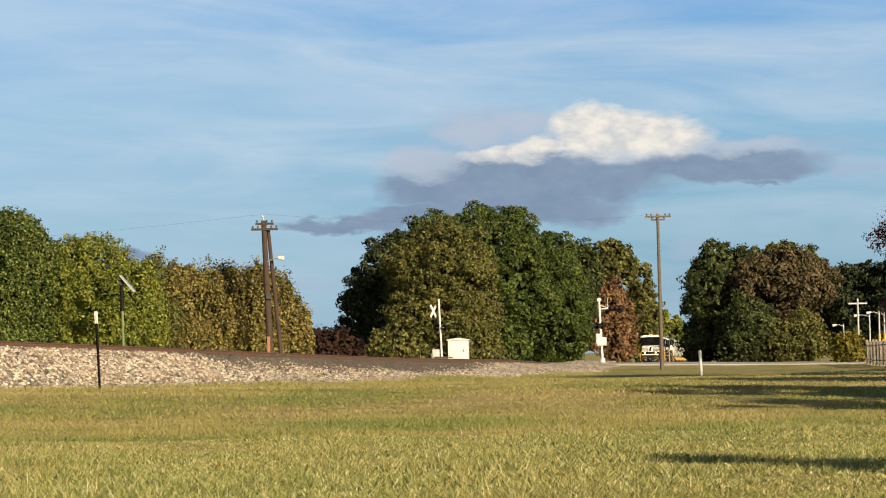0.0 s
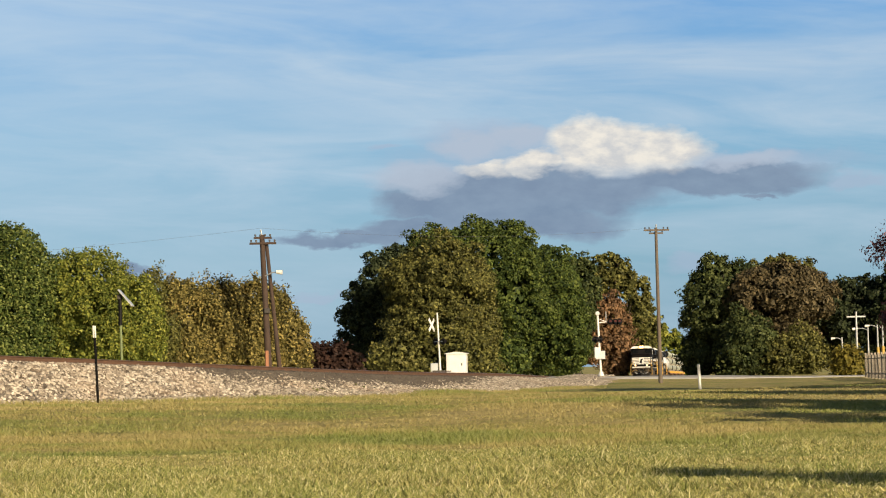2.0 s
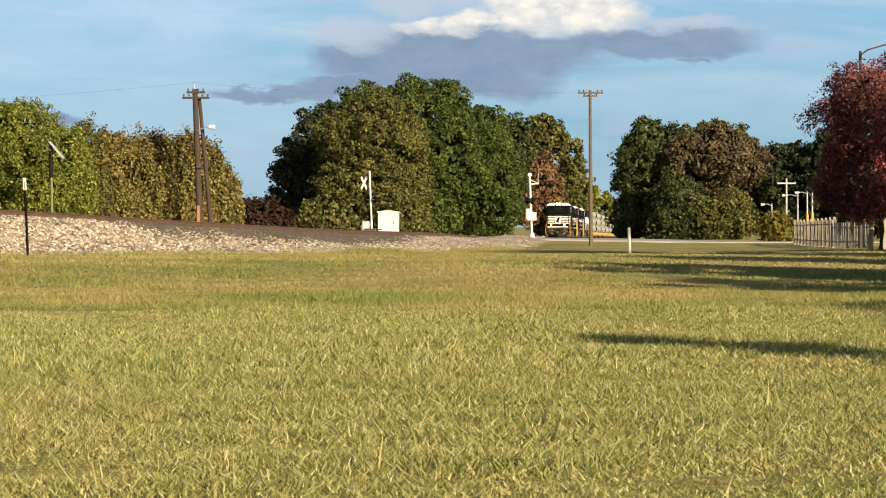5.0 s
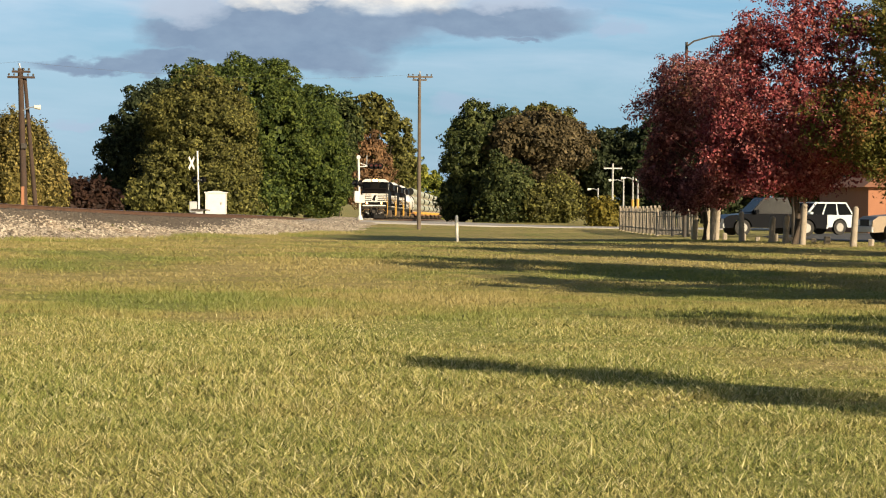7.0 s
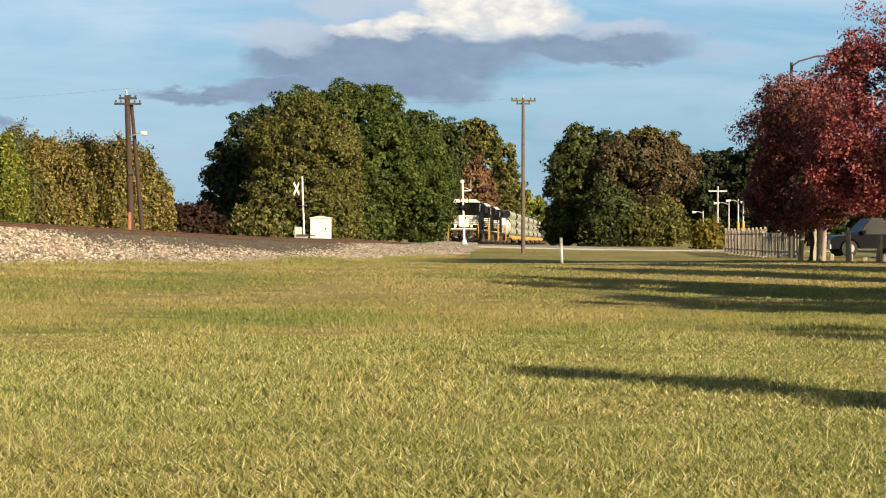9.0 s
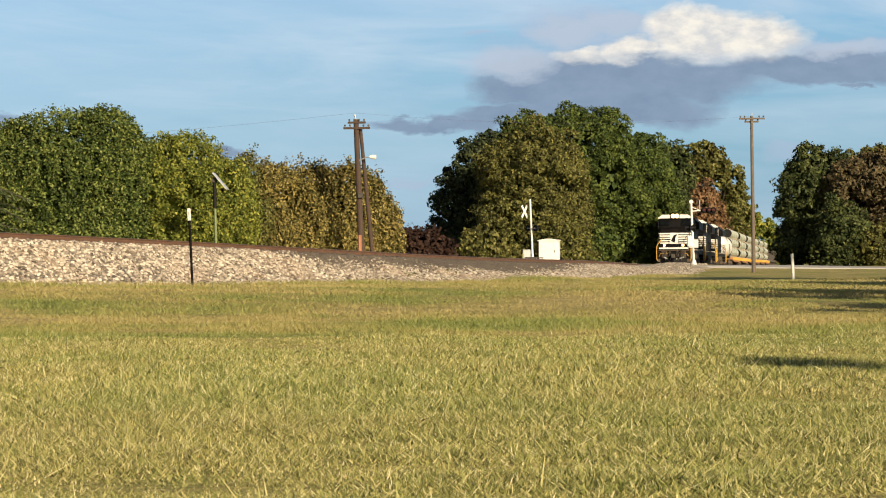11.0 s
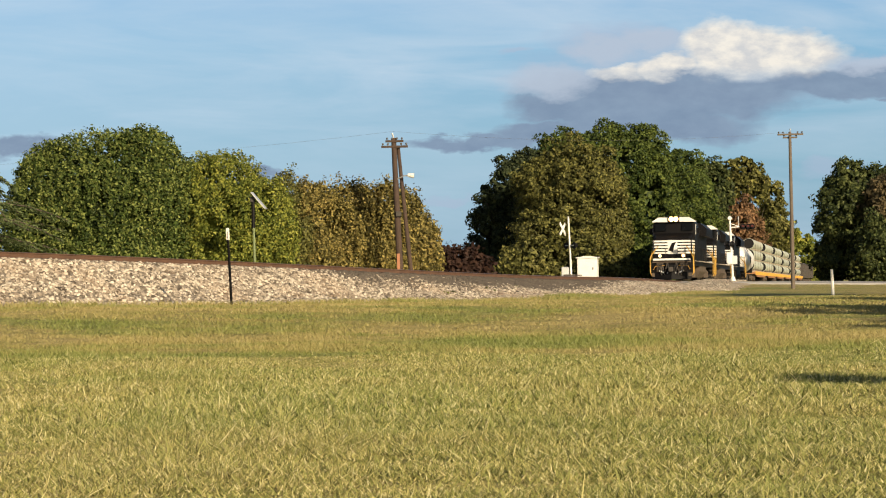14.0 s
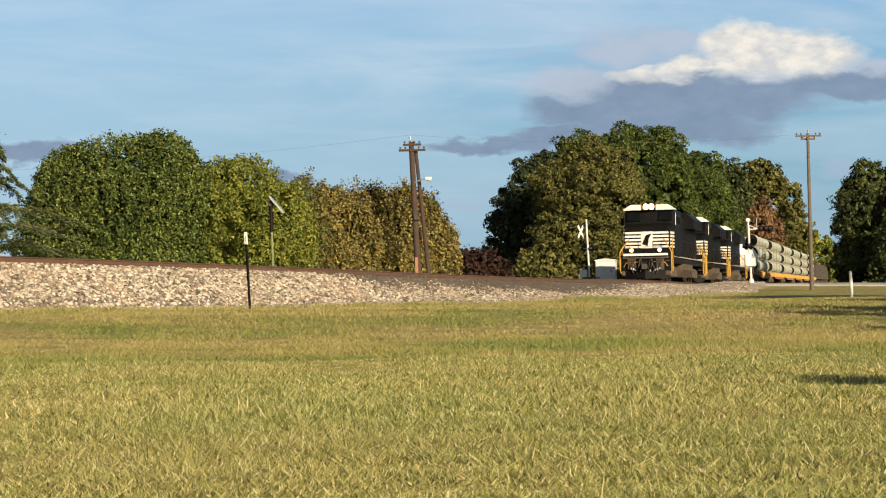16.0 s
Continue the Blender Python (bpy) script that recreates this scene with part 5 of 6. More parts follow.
def tank_car(m):
    t = thing("tank_car", m, "white tank car coupled behind the locomotives", "tank car")
    L = 19.6
    n = 24
    rings = []
    for x, k in ((-.9, .05), (-.93, .45), (-1.05, .75), (-1.3, .95), (-1.6, 1), (-L + 1.6, 1), (-L + 1.3, .95), (-L + 1.05, .75), (-L + .93, .45), (-L + .9, .05)):
        rings.append([(x, 1.45 * k * math.cos(2 * math.pi * i / n), 2.5 + 1.45 * k * math.sin(2 * math.pi * i / n)) for i in range(n)])
    part("tank", Geo().loft(rings), M_WHITE, t, smooth=True)
    part("dome", Geo().rod((-L / 2, 0, 3.85), (-L / 2, 0, 4.3), .55, .5, 16), M_WHITE, t)
    part("sill", Geo().box(-L + .6, -.6, -.5, .5, .85, 1.12, .03), M_BLACK, t)
    for x in (-2.4, -L + 2.4):
        part("saddle", Geo().box(x - .5, x + .5, -1.2, 1.2, 1.05, 1.6, .05), M_BLACK, t)
    g = Geo()
    for sy in (-1, 1):
        for x in (-L / 2 - .35, -L / 2 + .35):
            g.tube([(x, sy * 1.5, 1.0), (x, sy * 1.5, 2.6), (x, sy * 1.0, 3.8)], .025)
        for z in (1.2, 1.6, 2.0, 2.4, 2.8):
            g.rod((-L / 2 - .35, sy * 1.5, z), (-L / 2 + .35, sy * 1.5, z), .018)
    part("ladder", g, M_DARKMETAL, t)
    return t, freight_trucks(t, L)


def gondola(m):
    t = thing("gondola_car", m, "dark high-sided gondola car", "gondola car", "dark freight cars")
    L = 17.0
    part("body", Geo().prism([(-.9, 1.0), (-.7, 3.6), (-L + .7, 3.6), (-L + .9, 1.0)], -1.5, 1.5), M_DARKMETAL, t)
    part("top_chord", Geo().box(-L + .6, -.6, -1.58, 1.58, 3.55, 3.7, .02), M_DARKMETAL, t)
    for k in range(12):
        x = -1.3 - k * 1.31
        for sy in (-1, 1):
            part("side_post", Geo().box(x - .07, x + .07, sy * 1.54 - .05, sy * 1.54 + .05, 1.0, 3.6), M_DARKMETAL, t)
    part("sill", Geo().box(-L + .5, -.5, -.5, .5, .8, 1.05, .02), M_BLACK, t)
    return t, freight_trucks(t, L)


SPEED, S_END = 13.9, 18.6            # metres a second; the leader's nose at the clip's end


def nose_at(t):
    return S_END - SPEED * (16.0 - t)


def car_pose(s, front, rear):
    """A vehicle whose nose is at s, riding on two trucks that lie front and rear metres behind it."""
    a, b = on_line(s - front), on_line(s - rear)
    d = (a - b).normalized()
    left = Vector((-d.y, d.x, 0)).normalized()
    m = Matrix((d, left, d.cross(left))).transposed().to_4x4()
    m.translation = a + d * front
    return m


CONSIST = [("loco", 22.9), ("loco", 22.9), ("loco", 22.9), ("tank", 19.9), ("pipe", 27.9), ("pipe", 27.9), ("pipe", 27.9), ("pipe", 27.9), ("pipe", 27.9), ("pipe", 27.9)] + [("gondola", 17.3)] * 4
TRAIN = []
behind = 0.0
for kind, length in CONSIST:
    here = Matrix.Identity(4)
    if kind == "loco":
        made, front, rear = locomotive(here, not TRAIN), 4.6, 17.9
    elif kind == "tank":
        made, front, rear = tank_car(here), 2.6, 17.0
    elif kind == "pipe":
        made, front, rear = pipe_car(here), 2.6, 25.0
    else:
        made, front, rear = gondola(here), 2.6, 14.4
    TRAIN.append((made[0], made[1], behind, front, rear))
    behind += length


def motions():
    for vehicle, wheels, back, front, rear in TRAIN:
        walk(vehicle, [(t, car_pose(nose_at(t) - back, front, rear)) for t in np.arange(0, 16.01, 0.5)])
    for w in [w for v in TRAIN[:4] for w in v[1]]:
        x, r = w.matrix_basis.translation.x, w.matrix_basis.translation.z
        turn = SPEED / r
        walk(w, [(i / FPS, Mat.Translation((x, 0, r)) @ Mat.Rotation(turn * i / FPS, 4, "Y")) for i in range(0, 481)])


# ---- poles, signals and marker posts ----
def insulators(parent, arm_z, xs, y=0.0):
    for x in xs:
        part("insulator", Geo().rod((x, y, arm_z), (x, y, arm_z + .05), .02, .02, 6).rod((x, y, arm_z + .04), (x, y, arm_z + .13), .055, .04, 8), M_DARKMETAL, parent)


def double_pole():
    t = thing("utility_pole", pose(*down(-9.05, 112.0, .3), 0, 0, 0), "weathered brown utility pole braced by a second leaning pole", "utility pole", "utility poles")
    h = 8.2
    part("shaft", Geo().rod((.22, 0, 0), (-.05, 0, h), .18, .13, 12), M_POLE, t, smooth=True)
    part("brace_pole", Geo().rod((.78, .9, 0), (.16, .12, h - .4), .13, .09, 12), M_POLE, t, "leaning brace pole", smooth=True)
    for z, w in ((h - .22, .46), (h - .50, .68)):
        arm = part("crossarm", Geo().box(-w, w, -.16, -.06, z, z + .11, .01), M_POLE, t)
        insulators(arm, z + .11, (-w + .08, -w + .34, w - .34, w - .08), -.11)
    part("top_pin", Geo().rod((-.05, 0, h), (-.12, 0, h + .25), .03, .05, 6), M_SILVER, t)
    part("lamp_arm", Geo().tube([(.1, -.1, h - 2.1), (.45, -.2, h - 1.95), (.72, -.25, h - 1.92)], .03), M_SILVER, t)
    part("lamp_head", Geo().rod((.66, -.25, h - 1.92), (.98, -.25, h - 1.95), .09, .13, 10), M_WHITE, t, "white street-lamp head")
    part("guard_strip", Geo().box(.04, .19, -.205, -.17, 1.2, 2.3), M_BRICK, t, "orange reflective strip")
    part("equipment_box", Geo().box(.02, .3, -.3, -.1, 4.2, 4.45, .02), M_DARKMETAL, t)
    return t


def single_pole():
    t = thing("utility_pole", pose(*down(13.65, 139.3, .3)), "tall slim grey wooden utility pole by the road", "utility pole", "utility poles")
    h = 10.15
    part("shaft", Geo().rod((.02, 0, 0), (-.02, 0, h), .135, .09, 12), M_POLEGREY, t, smooth=True)
    arm = part("crossarm", Geo().box(-.8, .8, -.15, -.05, h - .22, h - .11, .01), M_POLEGREY, t)
    insulators(arm, h - .11, (-.72, -.45, .45, .72), -.1)
    arm = part("crossarm", Geo().box(-.45, .45, .06, .16, h - .40, h - .30, .01), M_POLEGREY, t)
    insulators(arm, h - .30, (-.38, .38), .1)
    part("top_pin", Geo().rod((0, 0, h), (0, 0, h + .2), .025, .045, 6), M_SILVER, t)
    return t


def crossbuck(parent, x, z, face):
    for a in (45, -45):
        o = part("crossbuck_blade", Geo().box(-.61, .61, -.012, .012, -.115, .115, .004), M_WHITE, parent, "white crossbuck blade")
        o.matrix_basis = pose(x, 0 if a > 0 else .03, z, 0, 0, face) @ pose(0, -.1, 0, 0, a)


def flashers(parent, z, face, spread=.38):
    arm = part("light_arm", Geo().rod((-spread, 0, z), (spread, 0, z), .03), M_SILVER, parent)
    arm.matrix_basis = pose(0, 0, 0, 0, 0, face)
    for s in (-1, 1):
        hood = part("flasher", Geo().rod((s * spread, -.02, z), (s * spread, -.1, z), .25, .25, 18).rod((s * spread, -.1, z), (s * spread, -.3, z + .02), .17, .15, 14), M_BLACK, parent, "black round backing with visor")
        hood.matrix_basis = pose(0, 0, 0, 0, 0, face)
        part("lens", Geo().rod((s * spread, -.3, z + .02), (s * spread, -.305, z + .02), .11, .11, 14), M_REDLENS, hood, "unlit red lens")


def signal_far():
    t = thing("crossing_signal", pose(*down(-.35, 162.5, .05)), "aluminium railway crossing signal with crossbuck and flashers", "crossing signal", "crossing signals")
    part("mast", Geo().rod((.12, 0, 0), (-.05, 0, 4.75), .075, .065, 12), M_WHITE, t, smooth=True)
    part("base", Geo().box(-.15, .4, -.25, .25, 0, .5, .04), M_ALU, t)
    crossbuck(t, -.55, 3.85, 62)
    flashers(t, 2.62, 125, .5)
    part("gate_mechanism", Geo().box(-.62, -.05, -.3, .2, .25, 1.05, .05), M_ALU, t, "aluminium gate motor box")
    part("gate_counterweight", Geo().box(-.45, .35, -.42, -.32, .35, .5), M_DARKMETAL, t)
    part("gate_arm_stub", Geo().rod((-.4, -.38, .45), (.9, -.38, .42), .05, .04, 8), M_DARKMETAL, t)
    return t


def signal_near():
    t = thing("crossing_signal", pose(*down(11.13, 157.6, .05)), "railway crossing signal with side bracket lights by the road", "crossing signal", "crossing signals")
    part("mast", Geo().rod((.1, 0, 0), (-.06, 0, 4.7), .085, .075, 12), M_WHITE, t, smooth=True)
    part("base", Geo().rod((.1, 0, 0), (.1, 0, .45), .24, .14, 10), M_WHITE, t)
    part("bell", Geo().rod((-.06, -.1, 4.62), (-.06, -.22, 4.62), .13, .15, 12).rod((-.06, 0, 4.62), (-.06, -.14, 4.62), .03), M_ALU, t)
    part("bracket", Geo().tube([(-.03, 0, 3.95), (.75, 0, 4.0)], .045).tube([(-.03, 0, 4.25), (.6, 0, 4.0)], .025), M_WHITE, t)
    part("bracket", Geo().tube([(.55, 0, 3.95), (.55, 0, 4.75)], .03), M_SILVER, t)
    arm = part("light_arm", Geo().rod((.75, 0, 4.0), (1.55, .1, 3.95), .04), M_SILVER, t)
    for x in (.85, 1.2, 1.5):
        fl = part("flasher", Geo().rod((x, -.05, 4.0), (x, -.12, 4.0), .22, .22, 16).rod((x, -.12, 4.0), (x, -.3, 4.02), .15, .13, 12), M_BLACK, t)
        part("lens", Geo().rod((x, -.3, 4.02), (x, -.305, 4.02), .1, .1, 12), M_REDLENS, fl)
    flashers(t, 2.75, -70, .4)
    part("junction_box", Geo().box(-.28, .42, -.22, .14, 1.35, 1.95, .03), M_ALU, t, "aluminium junction box")
    part("gate_mechanism", Geo().box(-.35, .0, -.3, .2, 1.45, 2.2, .04), M_WHITE, t)
    return t


def equipment_hut():
    t = thing("equipment_hut", pose(*down(1.0, 164.6, .05), 0, 0, -6), "white metal equipment cabinet beside the crossing", "equipment cabinet")
    part("body", Geo().box(-.74, .74, -.6, .6, .12, 1.68, .02), M_WHITE, t)
    part("roof", Geo().prism([(-.82, 1.68), (.82, 1.68), (.82, 1.74), (.1, 1.84), (-.1, 1.84), (-.82, 1.74)], -.68, .68), M_WHITE, t)
    part("door", Geo().box(-.62, .62, -.625, -.602, .2, 1.6, .005), M_WHITE, t)
    part("plinth", Geo().box(-.7, .7, -.56, .56, -.1, .12), M_SILVER, t)
    part("latch", Geo().box(.4, .46, -.66, -.625, .8, 1.0), M_DARKMETAL, t)
    return t


def small_posts():
    t = thing("fence_post", pose(*down(-9.9, 63.2, .15)), "dark steel fence post with white-painted tip", "fence post")
    part("shaft", Geo().box(-.035, .035, -.012, .012, 0, 2.3).box(-.01, .01, -.05, .012, 0, 2.3), M_BLACK, t)
    part("tip", Geo().box(-.045, .045, -.05, .03, 2.05, 2.40, .01), M_WHITE, t, "white tip")
    t.matrix_basis = t.matrix_basis @ pose(0, 0, 0, 0, -2.2, 0)
    t = thing("marker_post", pose(*down(10.65, 92.0, .1)), "white plastic marker post in the grass", "marker post")
    part("post", Geo().rod((.02, 0, 0), (-.03, 0, 1.16), .065, .065, 10), M_WHITE, t)
    part("cap", Geo().rod((-.03, 0, 1.16), (-.031, 0, 1.24), .072, .05, 10), M_WHITE, t)
    t = thing("solar_post", pose(*down(-13.2, 90.5, .2)), "green post carrying a tilted solar panel", "solar post")
    h = 3.75
    part("post", Geo().rod((.02, 0, 0), (-.03, 0, h), .055, .05, 10), M_GREENPAINT, t)
    part("bracket", Geo().rod((-.03, 0, h - 1.2), (-.03, 0, h), .075, .075, 8), M_BLACK, t)
    o = part("panel", Geo().box(-.45, .45, -.3, .3, -.025, .025, .005), M_ALU, t, "solar panel with aluminium frame")
    o.matrix_basis = pose(.22, 0, h - .08, 0, 50, 0)
    part("lamp_box", Geo().box(-.14, .06, -.1, .1, h - .12, h + .08, .02), M_DARKMETAL, t)
    t = thing("ground_box", pose(*down(-12.6, 89.8, .05)), "small pale trackside box", "box")
    part("body", Geo().box(-.25, .25, -.2, .2, 0, .55, .02), M_POST, t)
    for x, y in ((-4.5, 112.0),):
        t = thing("track_marker", pose(*down(x, y, .1)), "tiny white marker behind the rails", "marker")
        z = float(on_line(40).z) - float(land(x, y)) + .18
        part("post", Geo().rod((0, 0, 0), (0, 0, z), .05, .05, 8), M_WHITE, t)


def cables():
    a, b, c = Vector((-9.1, 111.9, 8.75)), Vector((13.65, 139.2, 10.0)), Vector((-60, 112, 8.4))
    for p, q, sag in ((a, b, .5), (c, a, 1.2)):
        n = 18
        pts = [p.lerp(q, i / n) - Vector((0, 0, 4 * sag * (i / n) * (1 - i / n))) for i in range(n + 1)]
        tagged(part("overhead_cable", Geo().tube(pts, .004, 4), M_WIRE), "thin overhead cable between the utility poles", "cable", "overhead cables")


double_pole()
single_pole()
signal_far()
signal_near()
equipment_hut()
small_posts()
cables()


# ---- the car park and what stands round it ----
def vehicle(name, m, label, paint, L, H, kind):
    """A car with its nose at +x; kind: pickup or suv."""
    t = thing(name, m, label, "pickup truck" if kind == "pickup" else "car", "parked cars")
    W, r = .96, .39
    f, b = L / 2, -L / 2
    ax = (f - .95, b + 1.05)
    belt = H * .56
    def arch(c):
        return [(c + (r + .09) * math.cos(a), r + (r + .09) * math.sin(a)) for a in np.linspace(math.pi, 0, 9)]
    low = [(b, .55), (b + .05, .38)] + arch(ax[1]) + arch(ax[0]) + [(f - .05, .36), (f, .55), (f - .02, belt - .22), (f - .25, belt - .06), (f - 1.35, belt + .04), (b + .03, belt + .04)]
    if kind == "pickup":
        low = low[:-1] + [(b + 1.7, belt + .04), (b, belt + .02)]
    part("body", Geo().prism(low, -W, W), paint, t)
    c0, c1 = (f - 1.35, b + 1.7) if kind == "pickup" else (f - 1.35, b + .1)
    top0, top1 = c0 - .75, c1 + (.25 if kind == "pickup" else .4)
    z0 = belt + .03
    g = Geo().add([(c0, -W + .03, z0), (c0, W - .03, z0), (c1, W - .03, z0), (c1, -W + .03, z0), (top0, -W + .2, H), (top0, W - .2, H), (top1, W - .2, H), (top1, -W + .2, H)],
                  [(0, 1, 2, 3), (4, 5, 6, 7), (0, 1, 5, 4), (1, 2, 6, 5), (2, 3, 7, 6), (3, 0, 4, 7)])
    part("cabin", g, paint, t)
    def quad(pts, n):
        n = Vector(n).normalized() * .02
        vs = [Vector(p) + n for p in pts] + [Vector(p) - n for p in pts]
        return Geo().add(vs, [(0, 1, 2, 3), (7, 6, 5, 4), (0, 4, 5, 1), (1, 5, 6, 2), (2, 6, 7, 3), (3, 7, 4, 0)])
    def lerp(a, b_, k):
        return Vector(a).lerp(Vector(b_), k)
    part("windshield", quad([lerp((c0, -W + .1, z0), (top0, -W + .25, H), .08), lerp((c0, W - .1, z0), (top0, W - .25, H), .08), lerp((c0, W - .1, z0), (top0, W - .25, H), .9), lerp((c0, -W + .1, z0), (top0, -W + .25, H), .9)], (.6, 0, .6)), M_GLASS, t)
    part("rear_window", quad([lerp((c1, -W + .12, z0), (top1, -W + .28, H), .15), lerp((c1, W - .12, z0), (top1, W - .28, H), .15), lerp((c1, W - .12, z0), (top1, W - .28, H), .88), lerp((c1, -W + .12, z0), (top1, -W + .28, H), .88)], (-.6, 0, .4)), M_GLASS, t)
    n = 2 if kind == "pickup" else 3
    for sy in (-1, 1):
        for i in range(n):
            k0, k1 = (i + .06) / n, (i + .94) / n
            lo = lambda k: Vector((c0 - .12 + (c1 - c0 + .2) * k, sy * (W - .05), z0 + .05))
            hi = lambda k: Vector((top0 - .03 + (top1 - top0 + .05) * k, sy * (W - .185), H - .09))
            part("side_window", quad([lo(k0), lo(k1), hi(k1), hi(k0)], (0, sy, .3)), M_GLASS, t)
        part("mirror", Geo().box(c0 - .35, c0 - .15, min(sy * W, sy * (W + .22)), max(sy * W, sy * (W + .22)), z0 + .02, z0 + .2, .03), paint, t)
        part("headlight", Geo().box(f - .10, f + .01, min(sy * .55, sy * .9), max(sy * .55, sy * .9), belt - .42, belt - .22, .02), M_ALU, t)
        part("tail_light", Geo().box(b - .012, b + .05, min(sy * .8, sy * .95), max(sy * .8, sy * .95), belt - .4, belt - .02, .01), M_REDLENS, t)
        for a in ax:
            w = part("wheel", Geo().rod((a, sy * (W - .22), r), (a, sy * (W + .01), r), r, r, 22), M_RUBBER, t, smooth=True)
            part("rim", Geo().rod((a, sy * (W + .005), r), (a, sy * (W + .03), r), r * .62, r * .55, 16), M_RIM, w, "grey rim")
    part("grille", Geo().box(f - .03, f + .015, -.52, .52, belt - .48, belt - .18, .01), M_BLACK, t)
    part("front_bumper", Geo().box(f - .12, f + .06, -W, W, .38, .62, .04), M_SILVER if kind == "pickup" else paint, t)
    part("rear_bumper", Geo().box(b - .07, b + .1, -W, W, .38, .62, .04), M_SILVER if kind == "pickup" else paint, t)
    return t


def on_lot(x, y, rz):
    return pose(x, y, float(land(x, y)) + .05, 0, 0, rz)


vehicle("suv", on_lot(32.0, 114.0, 200), "white sport utility car parked between posts and maples", M_CARWHITE, 4.6, 1.72, "suv")
vehicle("pickup", on_lot(27.35, 104.6, 184), "dark blue-black pickup truck parked behind posts", M_CARDARK, 5.2, 1.85, "pickup")
vehicle("pickup", on_lot(29.7, 87.6, 182), "tan pickup truck parked near the trees", M_CARTAN, 5.7, 1.92, "pickup")
vehicle("suv", on_lot(39.6, 117.0, 181), "dark car parked further back", M_CARDARK, 4.7, 1.65, "suv")

POSTS = ((20.95, 92.6, 1.45), (21.45, 92.5, 1.4), (21.25, 90.5, 1.42), (21.7, 87.3, 1.28), (22.35, 85.1, 1.1), (22.35, 83.0, 1.15), (23.1, 76.6, 1.5), (21.9, 79.0, 1.6), (21.15, 93.6, 1.5), (21.6, 91.4, 1.35))
for i, (px, py, h) in enumerate(POSTS):
    t = thing("wooden_post", pose(*down(px, py, .1), 0, random.uniform(-3, 3), 0), "pale weathered wooden post at the grass edge", "post", "posts along the car park")
    part("shaft", Geo().rod((0, 0, 0), (.02, 0, h - .03), .13, .11, 9).rod((.02, 0, h - .03), (.02, 0, h + .04), .11, .05, 9), M_POST, t, smooth=True)
for i in range(11):
    px = 20.9 + i * .26 + random.uniform(-.1, .1)
    py = 94.2 - i * 1.75 + random.uniform(-.5, .5)
    t = thing("kerb_stub", pose(*down(px + 1.1, py, .06), 0, 0, random.uniform(0, 90)), "low pale concrete stub by the car park", "stub", "stubs along the car park")
    part("block", Geo().box(-.11, .11, -.09, .09, 0, random.uniform(.22, .42), .03), M_POST, t)


def picket_fence(name, a, b, h, step, label, mat, width=.09):
    A, B = Vector((*a, 0)), Vector((*b, 0))
    n = int((B - A).length / step)
    d = (B - A).normalized()
    t = thing(name, pose(*down(*a)), label, "fence")
    yaw = math.degrees(math.atan2(d.y, d.x))
    base = float(land(*a))
    me = Geo().box(-width / 2, width / 2, -.012, .012, .06, h, .004).mesh("picket")
    for i in range(n):
        p = A + d * (i * step)
        o = part("picket", me, mat, t)
        o.matrix_basis = pose(p.x - A.x, p.y - A.y, float(land(p.x, p.y)) - base, random.uniform(-1.5, 1.5), 0, yaw) @ pose(0, 0, 0)
    for i in range(0, n + 1, max(1, int(2.4 / step))):
        p = A + d * (i * step)
        o = part("fence_post", Geo().box(-.06, .06, -.06, .06, -.2, h + .12, .01), mat, t)
        o.matrix_basis = pose(p.x - A.x, p.y - A.y + .08, float(land(p.x, p.y)) - base, 0, 0, yaw)
    for z in (.3, h - .25):
        zb = float(land(*b)) - base
        part("fence_rail", Geo().rod((0, .04, z), (B.x - A.x, B.y - A.y + .04, z + zb), .035, .035, 6), mat, t)


picket_fence("picket_fence", (26.6, 139.0), (23.5, 111.5), 1.45, .24, "pale weathered picket fence running to the car park", M_POST)
picket_fence("pale_fence", (23.0, 110.2), (23.7, 104.8), 1.25, .21, "pale board fence panel beside the car park", M_POST, .15)


def street_light(x, y, h, arm, label, band=False):
    t = thing("street_lamp", pose(*down(x, y, .2)), label, "street lamp", "street lamps")
    part("pole", Geo().rod((0, 0, 0), (0, 0, h + .2), .085, .06, 9), M_SILVER, t, smooth=True)
    part("arm", Geo().tube([(0, 0, h), (arm * .5, 0, h + .14), (arm, 0, h + .12)], .035), M_SILVER, t)
    part("lamp_head", Geo().rod((arm * .8, 0, h + .12), (arm * 1.25, 0, h + .08), .07, .11, 10), M_WHITE, t, "pale lamp head")
    if band:
        part("warning_sleeve", Geo().rod((0, 0, .2), (0, 0, 2.3), .11, .11, 9), M_YELLOW, t, "yellow warning sleeve")
    return t


street_light(32.0, 177.0, 3.0, -.7, "slim grey street lamp with a short arm")
street_light(34.3, 178.0, 3.75, -1.0, "slim grey street lamp with a side arm")
street_light(33.2, 168.5, 3.85, -.75, "slim grey street lamp by the fence", True)
street_light(31.6, 158.5, 3.6, -.15, "grey pole with yellow warning sleeve", True)
t = thing("utility_pole", pose(*down(33.1, 176.5, .2)), "small wooden pole with a crossarm before dark woods", "utility pole", "utility poles")
part("shaft", Geo().rod((0, 0, 0), (0, 0, 5.2), .10, .08, 10), M_SILVER, t, smooth=True)
arm = part("crossarm", Geo().box(-.75, .75, -.05, .05, 4.75, 4.86), M_SILVER, t)
insulators(arm, 4.86, (-.66, 0, .66))

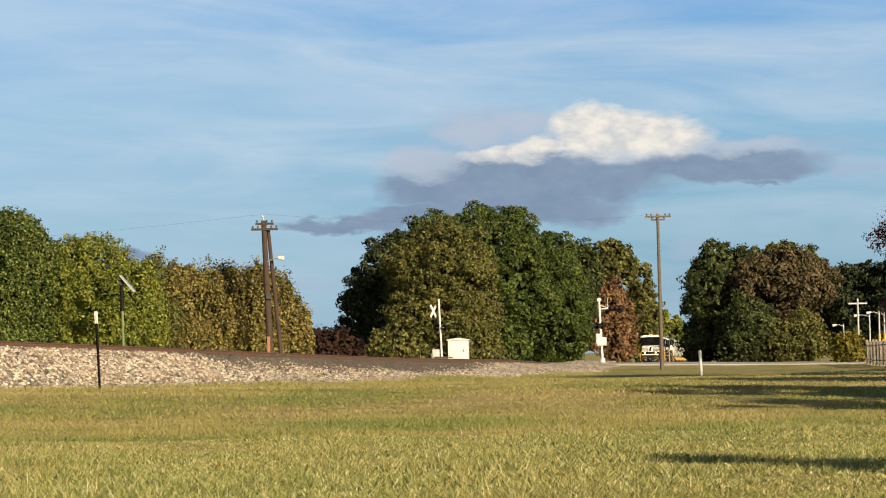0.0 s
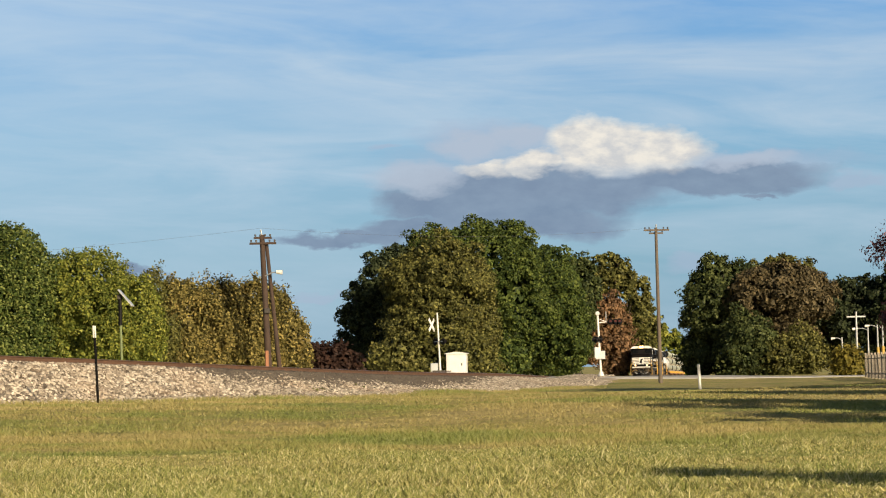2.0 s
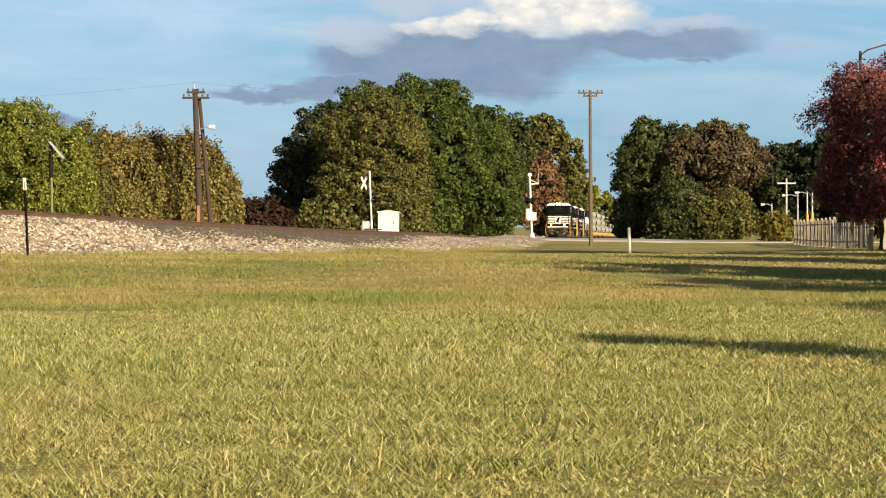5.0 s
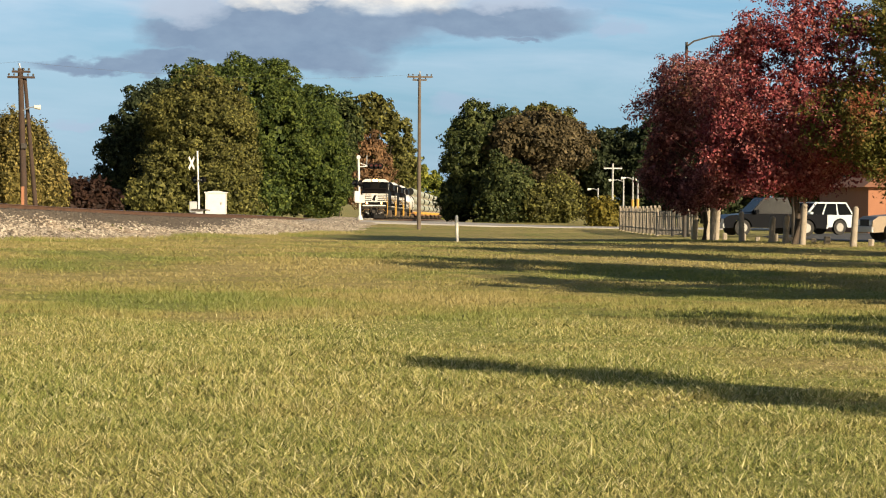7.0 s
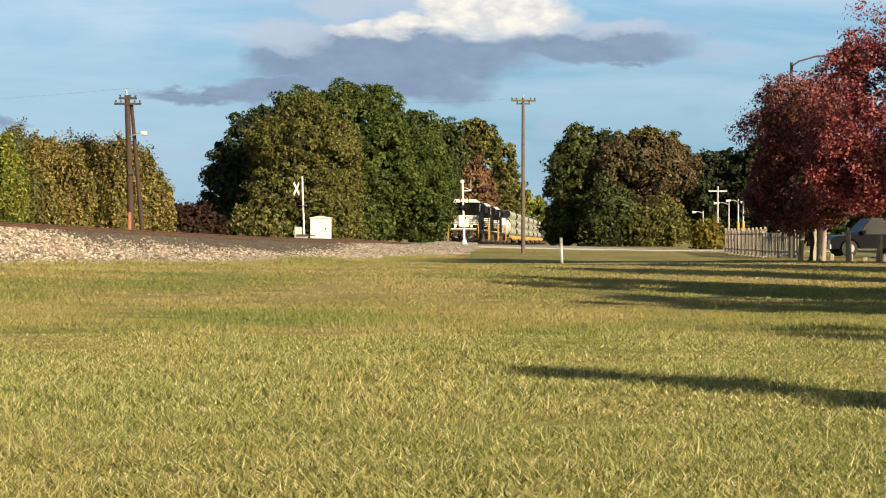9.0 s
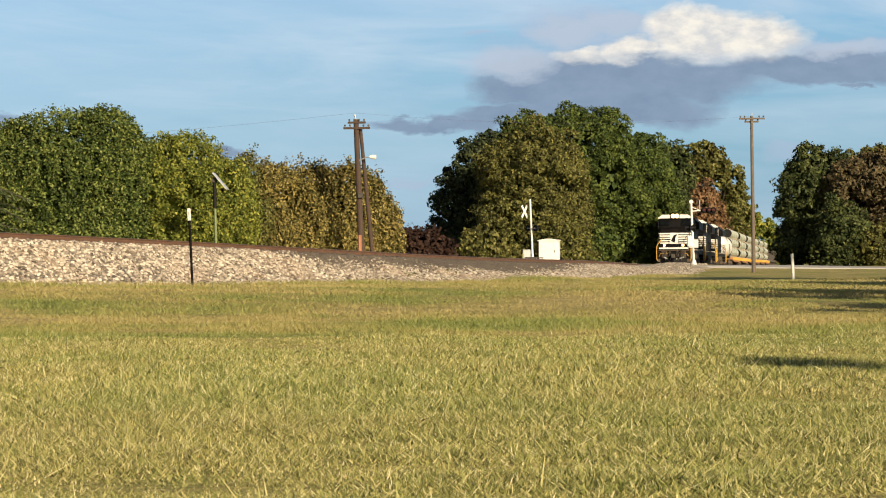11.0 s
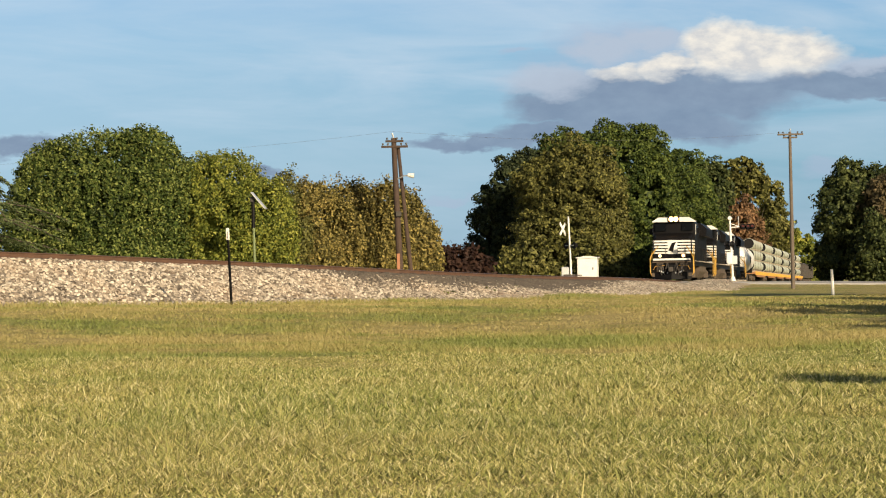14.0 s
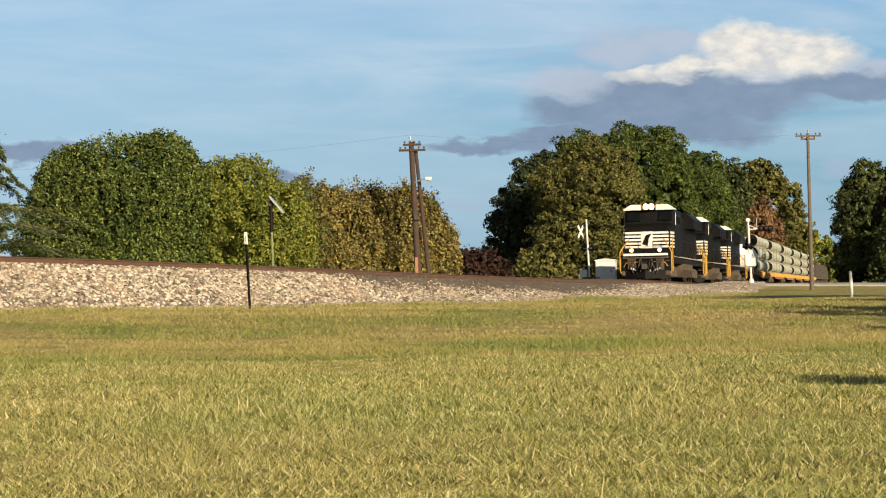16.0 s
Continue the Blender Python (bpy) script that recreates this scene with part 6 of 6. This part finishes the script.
t = thing("parking_lamp", pose(*down(22.9, 103.4, .1)), "dark tall parking lamp with a long curved arm", "parking lamp", "parking lamps")
part("pole", Geo().rod((0, 0, 0), (0, 0, 9.4), .10, .07, 10), M_DARKMETAL, t, smooth=True)
part("arm", Geo().tube([(0, 0, 9.2), (.35, 0, 9.45), (1.2, 0, 9.7), (2.3, 0, 9.75)], .045), M_DARKMETAL, t)
part("lamp_head", Geo().box(2.2, 2.75, -.14, .14, 9.66, 9.80, .03), M_DARKMETAL, t)
t = thing("parking_lamp", pose(*down(26.5, 97.0, .1)), "dark tall parking lamp pole rising over the maples", "parking lamp", "parking lamps")
part("pole", Geo().rod((0, 0, 0), (0, 0, 11.6), .12, .09, 10), M_DARKMETAL, t, smooth=True)
part("lamp_head", Geo().box(-.3, .5, -.15, .15, 11.5, 11.68, .03), M_DARKMETAL, t)
tree("slender_tree", 13.45, 3.1, [(0, 0, 4.9, .5, .5, 2.6), (.2, 0, 3.4, .6, .6, 1.4)], 1700, .09, L_MIXED, 88, "slender young tree throwing its shade on the field", .09, forks=5, tuft=.2)


def brick_house():
    t = thing("brick_building", pose(*down(52, 140, .1)), "low orange-brick building behind the car park", "building")
    w0 = Geo()
    w0.box(-10.5, 10.5, -5.5, -5.2, 0, 3.0).box(-10.5, 10.5, 5.2, 5.5, 0, 3.0).box(-10.5, -10.2, -5.2, 5.2, 0, 3.0).box(10.2, 10.5, -5.2, 5.2, 0, 3.0)
    part("wall", w0, M_BRICK, t)
    part("roof", Geo().add([(-11, -6, 3.0), (11, -6, 3.0), (11, 6, 3.0), (-11, 6, 3.0), (-7, 0, 4.7), (7, 0, 4.7)], [(0, 1, 5, 4), (1, 2, 5), (2, 3, 4, 5), (3, 0, 4), (3, 2, 1, 0)]), M_BRICK, t, "orange-brown roof")
    for x in (-8, -4, 0, 4, 8):
        w = part("window", Geo().box(x - .6, x + .6, -5.56, -5.5, 1.0, 2.5), M_GLASS, t)
        part("window_frame", Geo().box(x - .7, x + .7, -5.60, -5.57, .9, 1.0).box(x - .7, x + .7, -5.60, -5.57, 2.5, 2.6), M_WHITE, w)


brick_house()

# ---- bushes and the cedar ----
tree("yellow_bush", 30.0, 165.0, [(0, 0, 1.0, .8, .8, 1.1), (.4, 0, .7, .7, .6, .8)], 2200, .10, L_YELLOW, 71, "yellow autumn bush by the fence", .06, category="bush", forks=3, core=150)
for i, (bx, by) in enumerate(((-10.0, 146), (-8.4, 147), (-7.2, 148))):
    tree("purple_hedge", bx, by, [(0, 0, 1.0, 1.4, 1.1, 1.45)], 2600, .13, L_PURPLE, 75 + i, "dark purple-brown clipped hedge", .08, group="dark hedge", category="hedge", forks=3, core=200)


def cedar(x, y):
    """A trunk with long drooping boughs, each carrying rows of narrow hanging twigs."""
    t = thing("cedar", pose(*down(x, y, .2)), "grey-green cedar with drooping layered boughs", "tree")
    part("trunk", wander((0, 0, 0), (0, 0, 7.4), .2, .04, 81, .01)[0], M_BARK, t, smooth=True)
    rs = np.random.RandomState(83)
    for z, out, n in ((1.2, 4.6, 8), (2.1, 4.6, 9), (2.9, 4.5, 9), (3.6, 4.2, 9), (4.7, 2.4, 7), (5.3, 1.7, 6), (6.1, 1.1, 6), (6.9, .7, 5)):
        for i in range(n):
            a = 2 * math.pi * i / n + rs.uniform(-.3, .3)
            reach, lift, fall = out * rs.uniform(.8, 1.05), rs.uniform(.1, .4), rs.uniform(.4, .9)
            d, side = np.array([math.cos(a), math.sin(a) * .8, 0]), np.array([-math.sin(a), math.cos(a), 0])
            curve = lambda f: d * (reach * f)[:, None] + np.array([0, 0, 1]) * (z + lift * np.sin(f * 3) - fall * f * f)[:, None]
            pts = curve(np.linspace(0, 1, 6))
            b = part("bough", Geo().tube([tuple(p) for p in pts], .025), M_BARK, t)
            m = 420
            f = rs.uniform(.12, 1.0, m)
            spread = rs.normal(size=(m, 1)) * (.34 * (1.15 - f))[:, None]
            p = curve(f) + side * spread + np.array([0, 0, 1]) * (rs.normal(size=(m, 1)) * .05 - np.abs(spread) * .35)
            go = d * .6 + side * np.sign(spread) * rs.uniform(.2, .9, (m, 1)) + np.array([0, 0, -.35]) + rs.normal(size=(m, 3)) * .2
            go /= np.linalg.norm(go, axis=1)[:, None]
            w = np.cross(go, rs.normal(size=(m, 3)) + np.array([0, 0, 1.0]))
            w /= np.linalg.norm(w, axis=1)[:, None]
            L, W = rs.uniform(.10, .24, (m, 1)), rs.uniform(.02, .035, (m, 1))
            v = np.stack([p, p + go * L * .5 - w * W, p + go * L, p + go * L * .5 + w * W], 1).reshape(-1, 3)
            tagged(part("foliage", fast_mesh("foliage", v, 4, L_CEDAR), L_CEDAR, b), kind="stuff")


cedar(-24.7, 88.0)

build_ties()
build_stones()
build_grass()
build_fringe()
motions()
